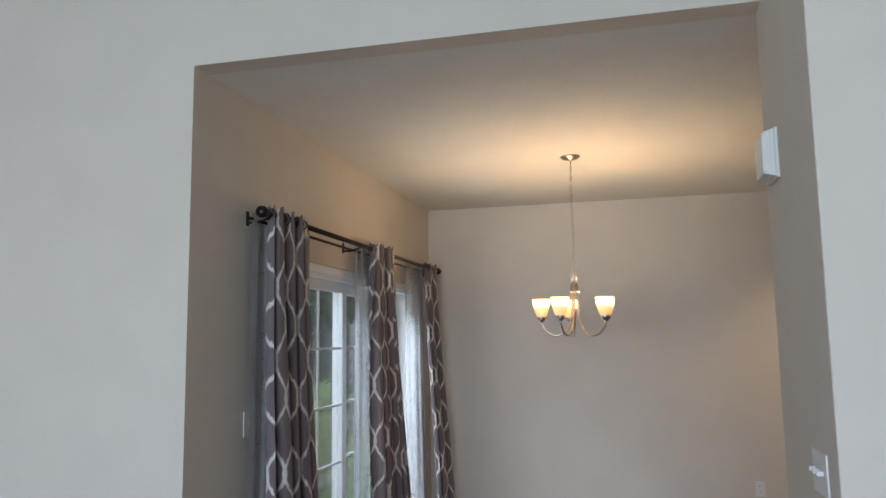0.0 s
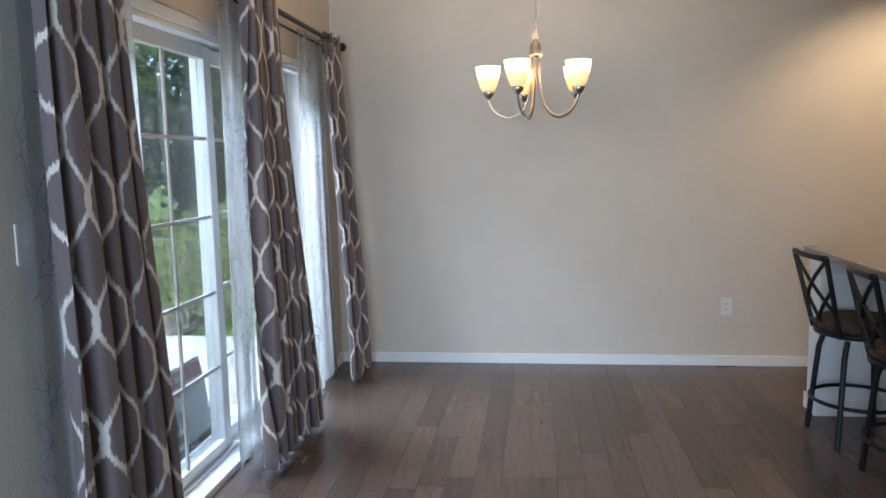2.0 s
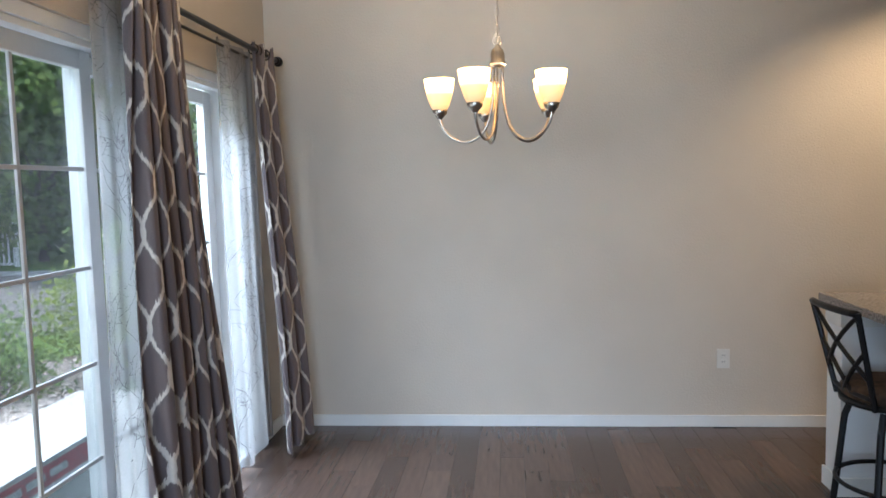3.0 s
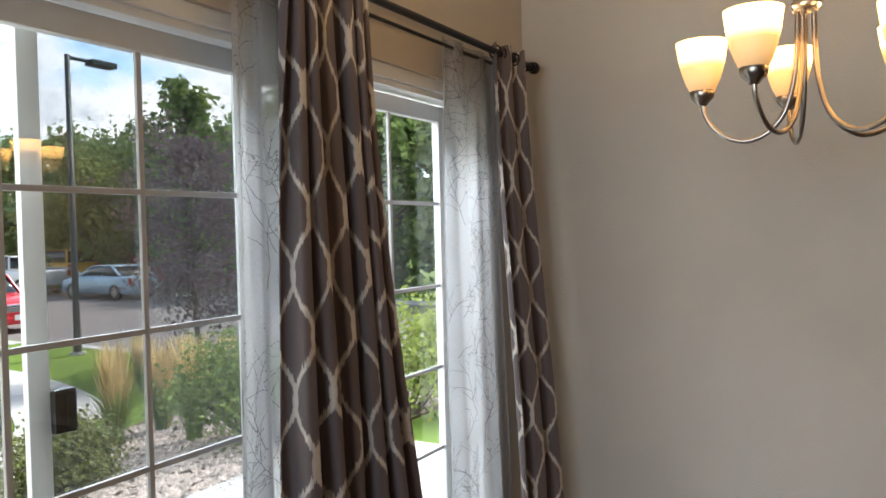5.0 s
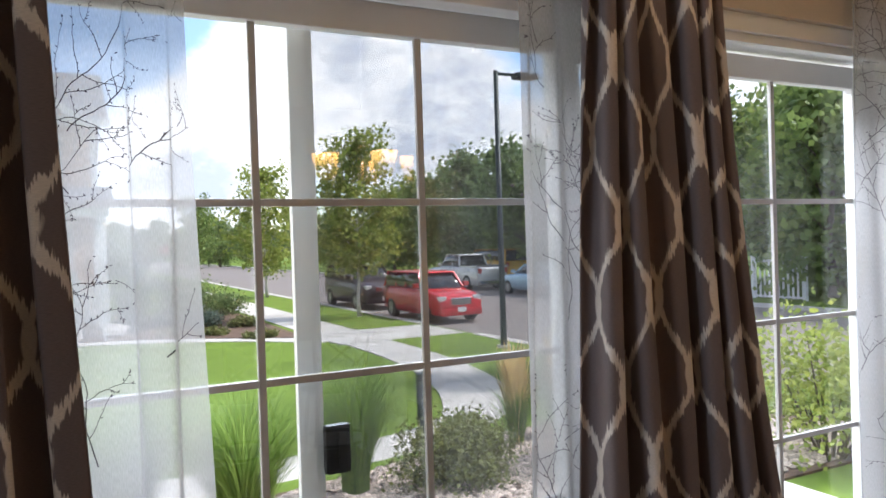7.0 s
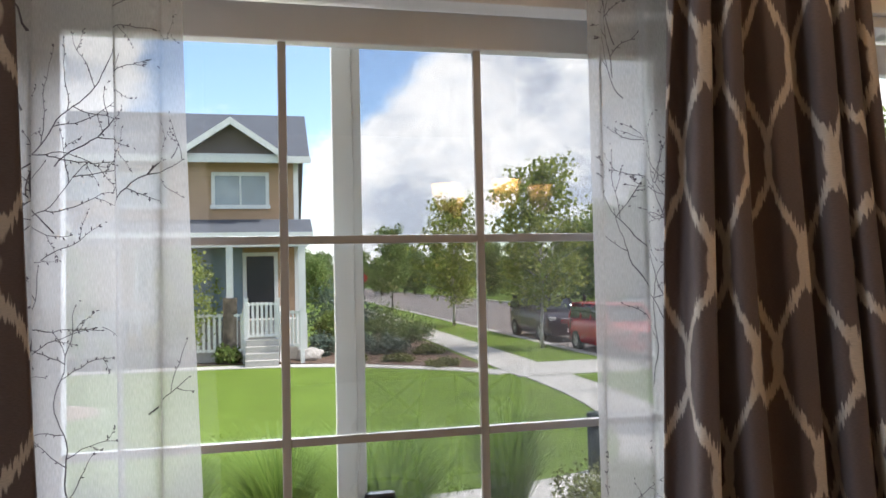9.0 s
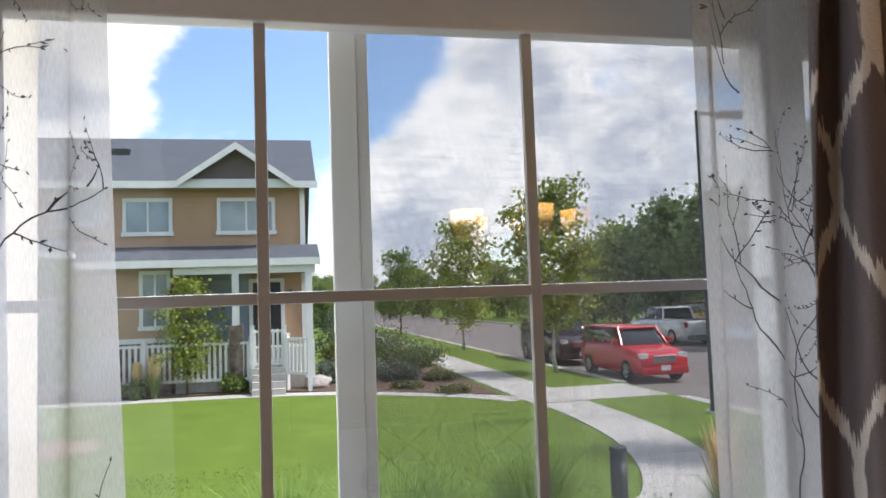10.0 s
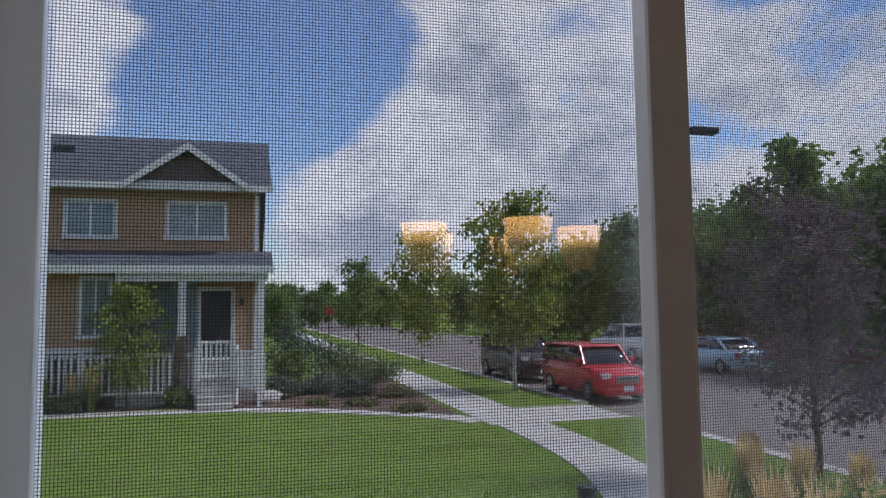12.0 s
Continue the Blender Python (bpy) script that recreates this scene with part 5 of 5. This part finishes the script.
    def window(y0, y1, z0, z1, x=X):
        w = part("window", boxes((x + 0.002, x + 0.07, y0, y0 + 0.11, z0, z1), (x + 0.002, x + 0.07, y1 - 0.11, y1, z0, z1), (x + 0.002, x + 0.07, y0 + 0.11, y1 - 0.11, z1 - 0.12, z1),
                                 (x + 0.002, x + 0.09, y0 - 0.04, y1 + 0.04, z0 - 0.02, z0 + 0.11), (x + 0.002, x + 0.05, (y0 + y1) / 2 - 0.03, (y0 + y1) / 2 + 0.03, z0 + 0.11, z1 - 0.12)), M_WHITE, root)
        part("pane", boxes((x + 0.002, x + 0.02, y0 + 0.11, (y0 + y1) / 2 - 0.03, z0 + 0.11, z1 - 0.12)), M_PANE, w)
        part("pane", boxes((x + 0.002, x + 0.02, (y0 + y1) / 2 + 0.03, y1 - 0.11, z0 + 0.11, z1 - 0.12)), M_PANE, w)

    window(2.20, 4.02, 3.88, 5.06)
    window(-0.63, 0.85, 3.88, 5.06)
    window(-2.60, -1.10, 4.16, 5.36)
    window(-5.2, -3.8, 4.16, 5.36)
    window(0.0, 0.9, 0.95, 2.72, X + 0.92)
    window(-4.8, -3.4, 0.95, 2.72, X + 0.92)

    def lean_roof(y0, y1, z_eave, z_top, reach):
        bm = bmesh.new()
        q = [(X + reach, z_eave), (X + 0.001, z_top), (X + 0.001, z_top - 0.14), (X + reach, z_eave - 0.14)]
        a = [bm.verts.new((x, y0, zz)) for x, zz in q]
        c = [bm.verts.new((x, y1, zz)) for x, zz in q]
        bm.faces.new(a)
        bm.faces.new(c[::-1])
        for i in range(4):
            bm.faces.new((a[i], a[(i + 1) % 4], c[(i + 1) % 4], c[i]))
        r = part("porch_roof", bm, M_ROOF, root)
        part("fascia", boxes((X + reach, X + reach + 0.05, y0, y1, z_eave - 0.2, z_eave + 0.02), (X + reach - 0.3, X + reach, y1 - 0.06, y1 + 0.01, z_eave - 0.2, z_eave - 0.02)), M_WHITE, r)

    lean_roof(-1.7, 5.35, 2.97, 3.52, 1.65)
    lean_roof(Y0, -1.7, 3.30, 3.92, 1.5)
    # porch
    part("porch_floor", boxes((X, X + 1.2, 1.05, 5.1, -1.1, 0.28)), M_CONC, root)
    part("landing", boxes((X + 1.2, X + 1.7, 3.30, 4.25, -1.1, -0.10)), M_CONC, root)
    part("porch_beam", boxes((X + 1.35, X + 1.55, 1.05, 5.2, 2.55, 2.78)), M_WHITE, root)
    part("porch_ceiling", boxes((X, X + 1.4, 1.06, 5.2, 2.58, 2.62)), M_SIDING2, root)
    part("porch_post", boxes((X + 1.35, X + 1.55, 4.88, 5.10, -1.1, 2.55), (X + 1.32, X + 1.58, 4.85, 5.13, -1.1, 0.45)), M_WHITE, root)
    part("porch_post", boxes((X + 1.35, X + 1.55, 2.72, 2.92, 1.0, 2.55)), M_WHITE, root)
    part("post_pier", boxes((X + 1.25, X + 1.65, 2.62, 3.02, -1.1, 1.0)), M_STONE, root)
    d = part("front_door", boxes((X + 0.02, X + 0.06, 3.28, 4.14, 0.29, 2.30)), M_DOORBLK, root, "black panelled front door")
    for y in (3.42, 3.78):
        part("panel", boxes((X + 0.06, X + 0.07, y, y + 0.24, 0.5, 1.2), (X + 0.06, X + 0.07, y, y + 0.24, 1.35, 2.1)), M_DOORBLK, d)
    part("door_trim", boxes((X + 0.002, X + 0.08, 3.15, 3.27, 0.28, 2.43), (X + 0.002, X + 0.08, 4.15, 4.27, 0.28, 2.43), (X + 0.002, X + 0.08, 3.27, 4.15, 2.31, 2.43)), M_WHITE, root)
    part("porch_wall_trim", boxes((X + 0.002, X + 0.03, 1.05, 3.15, 0.28, 2.58)), mat("blue_grey_siding", (0.26, 0.33, 0.38), 0.8, scale=3, vary=0.05), root)
    part("porch_light", boxes((X + 0.03, X + 0.12, 4.40, 4.50, 1.85, 2.05), bevel=0.01), M_POST, root)
    for k in range(4):
        part("step", boxes((X + 1.7 + 0.27 * k, X + 1.97 + 0.27 * k, 3.30, 4.25, -1.1, -0.28 - 0.18 * k)), M_CONC, root)
    return root


house()


def fence(name, label, points, z0, z1, gap=0.155):
    root = thing(name, label, "fence")
    me = None
    for (xa, ya), (xb, yb) in zip(points, points[1:]):
        a, b = Vector((xa, ya)), Vector((xb, yb))
        n = max(2, int((b - a).length / gap))
        ang = math.degrees(math.atan2(b.y - a.y, b.x - a.x))
        for i in range(n):
            p = a.lerp(b, (i + 0.5) / n)
            if me is None:
                me = mesh_of("picket", boxes((-0.04, 0.04, -0.012, 0.012, z0 + 0.04, z1 - 0.03), bevel=0.006), M_WHITE)
            ob = new("picket", me)
            ob.parent = root
            ob.matrix_basis = pose(p.x, p.y, 0, 0, 0, ang)
        L = (b - a).length
        for z in (z0 + 0.10, z1 - 0.09):
            part("rail", boxes((0, L, -0.03, 0.03, z - 0.035, z + 0.035)), M_WHITE, root, "", False, pose(a.x, a.y, 0, 0, 0, ang))
        part("post", boxes((-0.06, 0.06, -0.06, 0.06, z0 - 0.5, z1 + 0.06), (-0.075, 0.075, -0.075, 0.075, z1 + 0.06, z1 + 0.09)), M_WHITE, root, "", False, pose(a.x, a.y, 0, 0, 0, ang))
    x, y = points[-1]
    part("post", boxes((-0.06, 0.06, -0.06, 0.06, z0 - 0.5, z1 + 0.06), (-0.075, 0.075, -0.075, 0.075, z1 + 0.06, z1 + 0.09)), M_WHITE, root, "", False, pose(x, y, 0))
    return root


fence("picket_fence", "white picket fence along the porch garden", [(-22.75, -14.0), (-22.75, -8.0), (-22.75, -3.0), (-22.75, 0.2), (-22.45, 3.25)], -0.68, 0.56)
fence("porch_gate", "white picket gate at the top of the steps", [(-22.38, 3.30), (-22.38, 4.24)], -0.26, 0.88, 0.13)
fence("porch_railing", "short white picket railing beside the steps", [(-22.38, 4.30), (-21.7, 4.95)], -0.55, 0.62, 0.14)
fence("park_fence", "white picket fence across the street", [(-18.5, 27.2), (-16.3, 27.2)], -1.0, 0.5, 0.2)

structure("brick_wall", boxes((-38.4, -23.0, 30.6, 30.9, -1.1, 0.42), (-38.45, -22.95, 30.55, 30.95, 0.42, 0.50)), mat("red_brick", (0.30, 0.105, 0.07), 0.9, scale=6, vary=0.25, bump=0.4),
          "low red brick wall under the trees across the street")


# ---- vehicles ----
M_TYRE = mat("tyre_rubber", (0.012, 0.012, 0.012), 0.85, scale=20, vary=0.1)
M_RIM = mat("alloy_rim", (0.45, 0.45, 0.46), 0.3, 0.9, scale=10, vary=0.1)
M_AUTOGLASS = mat("car_glass", (0.012, 0.016, 0.02), 0.06, scale=2, vary=0.2, spec=0.8)
M_CHROME = mat("chrome", (0.62, 0.62, 0.63), 0.15, 1.0, scale=5, vary=0.05)
M_LAMPW, M_LAMPR = mat("headlamp", (0.65, 0.65, 0.62), 0.15, scale=8, vary=0.1), mat("tail_lamp", (0.35, 0.02, 0.015), 0.2, scale=8, vary=0.1)


def loft(stations, k=10):
    """A body of cross-sections (x, low, high, half width, tuck of the top)."""
    bm = bmesh.new()
    rings = []
    for x, lo, hi, w, tuck in stations:
        mid = lo + (hi - lo) * 0.45
        half = [(w * 0.88, lo), (w * 0.98, lo + (hi - lo) * 0.12), (w, mid), (w * 0.985, lo + (hi - lo) * 0.8), (w * tuck, hi - 0.02), (w * tuck * 0.8, hi)]
        ring = half + [(-y, z) for y, z in half[::-1]]
        rings.append([bm.verts.new((x, y, z)) for y, z in ring])
    n = len(rings[0])
    for a, c in zip(rings, rings[1:]):
        for i in range(n):
            bm.faces.new((a[i], a[(i + 1) % n], c[(i + 1) % n], c[i]))
    bm.faces.new(rings[0])
    bm.faces.new(rings[-1][::-1])
    return bm


def vehicle(name, label, at, paint, L, w, hood, roof, cab, sill=0.28, wheel=0.34, bed=False, split=(0.36,)):
    """Nose towards +x. cab: the x of windscreen foot, roof front, roof rear, rear window foot."""
    root = thing(name, label, "car", at, "parked cars")
    h = L / 2
    belt = hood + 0.06
    body = loft([(-h, sill + 0.15, belt - 0.12, w * 0.86, 0.9), (-h + 0.12, sill, belt - 0.02, w * 0.95, 0.93), (-h + 0.7, sill - 0.04, belt, w, 0.94), (cab[0] - 0.05, sill - 0.04, belt, w, 0.94),
                 (cab[0] + 0.25, sill - 0.04, hood + 0.02, w, 0.92), (h - 0.45, sill - 0.02, hood - 0.06, w * 0.98, 0.9), (h - 0.10, sill, hood - 0.16, w * 0.92, 0.88), (h, sill + 0.1, hood - 0.30, w * 0.84, 0.88)])
    part("body", body, paint, root, "", True)
    f, a, b, r = cab
    glass = loft([(r, belt - 0.03, belt + 0.01, w * 0.9, 0.95), (b - 0.04, belt - 0.03, roof - 0.05, w * 0.88, 0.86), (a + 0.05, belt - 0.03, roof - 0.05, w * 0.88, 0.86), (f, belt - 0.05, belt, w * 0.9, 0.95)])
    g = part("cabin_glass", glass, M_AUTOGLASS, root, "dark tinted windows", True)
    part("roof", loft([(b - 0.22, roof - 0.07, roof - 0.03, w * 0.74, 0.9), (b + 0.1, roof - 0.05, roof, w * 0.76, 0.9), (a - 0.1, roof - 0.05, roof, w * 0.76, 0.9), (a + 0.12, roof - 0.07, roof - 0.03, w * 0.74, 0.9)]), paint, root, "", True)
    for sgn in (-1, 1):
        part("pillar", tube(bmesh.new(), [(f, sgn * w * 0.88, belt), (a + 0.05, sgn * w * 0.755, roof - 0.03)], 0.035, 6), paint, root)
        part("pillar", tube(bmesh.new(), [(r, sgn * w * 0.88, belt), (b - 0.05, sgn * w * 0.755, roof - 0.03)], 0.055, 6), paint, root)
        for s in split:
            x = b + (a - b) * s
            part("pillar", tube(bmesh.new(), [(x, sgn * w * 0.895, belt), (x, sgn * w * 0.765, roof - 0.03)], 0.035, 6), paint, root)
        part("mirror", boxes((f - 0.22, f - 0.06, sgn * w - 0.02 if sgn > 0 else -w - 0.17, w + 0.17 if sgn > 0 else -w + 0.02, belt + 0.03, belt + 0.18), bevel=0.03), paint, root)
        part("headlight", boxes((h - 0.24, h - 0.03, sgn * w * 0.72 - 0.14, sgn * w * 0.72 + 0.12, hood - 0.30, hood - 0.14), bevel=0.03), M_LAMPW, root)
        part("tail_light", boxes((-h - 0.01, -h + 0.16, sgn * w * 0.8 - 0.09, sgn * w * 0.8 + 0.09, belt - 0.35, belt - 0.08), bevel=0.02), M_LAMPR, root)
        for x in (-h + 0.19 * L, h - 0.185 * L):
            y = sgn * (w - 0.10)
            t = part("wheel", lathe(bmesh.new(), [(wheel * 0.6, -0.11), (wheel * 0.96, -0.11), (wheel, -0.06), (wheel, 0.06), (wheel * 0.96, 0.11), (wheel * 0.6, 0.11)], 24), M_TYRE, root, "", True, pose(x, y, wheel, 90, 0, 0))
            part("rim", lathe(bmesh.new(), [(0, -0.1), (wheel * 0.62, -0.1), (wheel * 0.62, 0.1), (0, 0.1)], 20), M_RIM, t)
            for q in range(5):
                c, s_ = math.cos(q * 1.2566 + 0.4), math.sin(q * 1.2566 + 0.4)
                part("slot", boxes((-0.035, 0.035, -0.035, 0.035, -0.104, 0.104)), M_TYRE, t, "", False, pose(c * wheel * 0.4, s_ * wheel * 0.4, 0, 0, 0, q * 72))
    part("grille", boxes((h - 0.05, h + 0.015, -w * 0.42, w * 0.42, hood - 0.42, hood - 0.20), bevel=0.02), M_CHROME, root)
    for k in range(3):
        part("grille_bar", boxes((h + 0.014, h + 0.02, -w * 0.40, w * 0.40, hood - 0.39 + 0.06 * k, hood - 0.365 + 0.06 * k)), M_TYRE, root)
    part("front_bumper", boxes((h - 0.12, h + 0.05, -w * 0.86, w * 0.86, sill - 0.02, sill + 0.2), bevel=0.05), paint, root)
    part("rear_bumper", boxes((-h - 0.05, -h + 0.12, -w * 0.86, w * 0.86, sill + 0.02, sill + 0.24), bevel=0.05), M_CHROME if bed else paint, root)
    part("number_plate", boxes((h + 0.045, h + 0.06, -0.15, 0.15, sill + 0.10, sill + 0.25)), M_WHITE, root)
    if bed:
        part("bed_liner", boxes((-h + 0.14, r - 0.12, -w * 0.78, w * 0.78, belt - 0.04, belt + 0.012)), M_TYRE, root)
        part("bed_rail", boxes((-h + 0.06, r - 0.08, w * 0.80, w * 0.95, belt - 0.06, belt + 0.05), (-h + 0.06, r - 0.08, -w * 0.95, -w * 0.80, belt - 0.06, belt + 0.05), bevel=0.015), paint, root)
    return root


def paint(name, c, metal=0.1):
    return mat(name, c, 0.22, metal, scale=3, vary=0.04, spec=0.6)


RZ = -1.112
vehicle("red_wagon", "red compact wagon with a chrome grille parked at the kerb", pose(-21.75, 15.12, RZ), paint("red_car_paint", (0.55, 0.012, 0.020)), 4.45, 0.86, 1.02, 1.62, (0.98, 0.45, -1.95, -2.15), split=(0.33, 0.68))
vehicle("dark_suv", "dark maroon SUV parked behind the red wagon", pose(-28.3, 15.2, RZ), paint("dark_car_paint", (0.035, 0.016, 0.02)), 4.9, 0.94, 1.12, 1.76, (1.0, 0.4, -2.15, -2.38), wheel=0.37, split=(0.33, 0.68))
vehicle("silver_pickup", "silver pickup truck parked across the street", pose(-35.0, 23.9, RZ, 0, 0, 180), paint("silver_car_paint", (0.62, 0.62, 0.61), 0.35), 5.9, 0.98, 1.18, 1.88, (1.25, 0.65, -0.65, -0.85), wheel=0.41, bed=True, split=(0.45,))
vehicle("light_blue_sedan", "pale blue sedan parked across the street", pose(-27.8, 23.9, RZ, 0, 0, 180), paint("pale_blue_paint", (0.40, 0.56, 0.68), 0.25), 4.7, 0.9, 0.95, 1.46, (0.95, 0.2, -1.0, -1.75))
vehicle("yellow_van", "yellow vehicle parked beyond the street", pose(-38.5, 28.0, -1.0, 0, 0, 180), paint("yellow_paint", (0.62, 0.33, 0.03)), 5.4, 1.0, 1.2, 1.95, (1.6, 1.1, -2.3, -2.5), split=(0.3, 0.6))

stop = thing("stop_sign", "small red stop sign at the far corner", "road sign", on(-72, 12.6))
part("pole", tube(bmesh.new(), [(0, 0, 0), (0, 0, 2.9)], 0.04, 6), M_POST, stop)
part("plate", lathe(bmesh.new(), [(0, -0.02), (0.42, -0.02), (0.42, 0.02), (0, 0.02)], 8), mat("stop_red", (0.5, 0.03, 0.02), 0.5), stop, "red octagon", False, pose(0, 0, 2.5, 0, 90, 0))


# ---- floor planks, last ----
def floor_planks():
    rnd = random.Random(5)
    meshes = {}
    w, count = 0.127, 0
    rest = bmesh.new()
    x = WX + 0.002
    while x < 4.98:
        y = 3.06 - rnd.uniform(0, 0.9)
        wide = min(w, 4.998 - x)
        while y < FAR:
            length = rnd.choice((0.46, 0.62, 0.78, 0.94, 1.22))
            a, c = max(y, 0.2), min(y + length, FAR - 0.001)
            if c - a > 0.05:
                if x < 3.0 and a > 2.2 and count < 290:
                    key = round(c - a, 2)
                    if key not in meshes:
                        bm = boxes((0, w - 0.0014, 0, key - 0.0016, -0.006, 0.0), bevel=0.001)
                        meshes[key] = mesh_of("plank", bm, M_PLANK)
                    ob = new("plank", meshes[key])
                    ob.parent = floor
                    ob.location = (x, a, rnd.uniform(-0.0004, 0.0004))
                    count += 1
                else:
                    box(rest, x, x + wide - 0.0022, a, c - 0.0025, -0.006, 0.0)
            y += length
        x += w
    ob = part("plank_rest", rest, M_PLANK, floor)
    tagged(ob, "dark walnut planks", kind="stuff")
    ob = part("plank_front_room", boxes((-3.2, 5.0, -4.0, 2.9, -0.006, -0.0005)), M_PLANK, floor)


floor_planks()
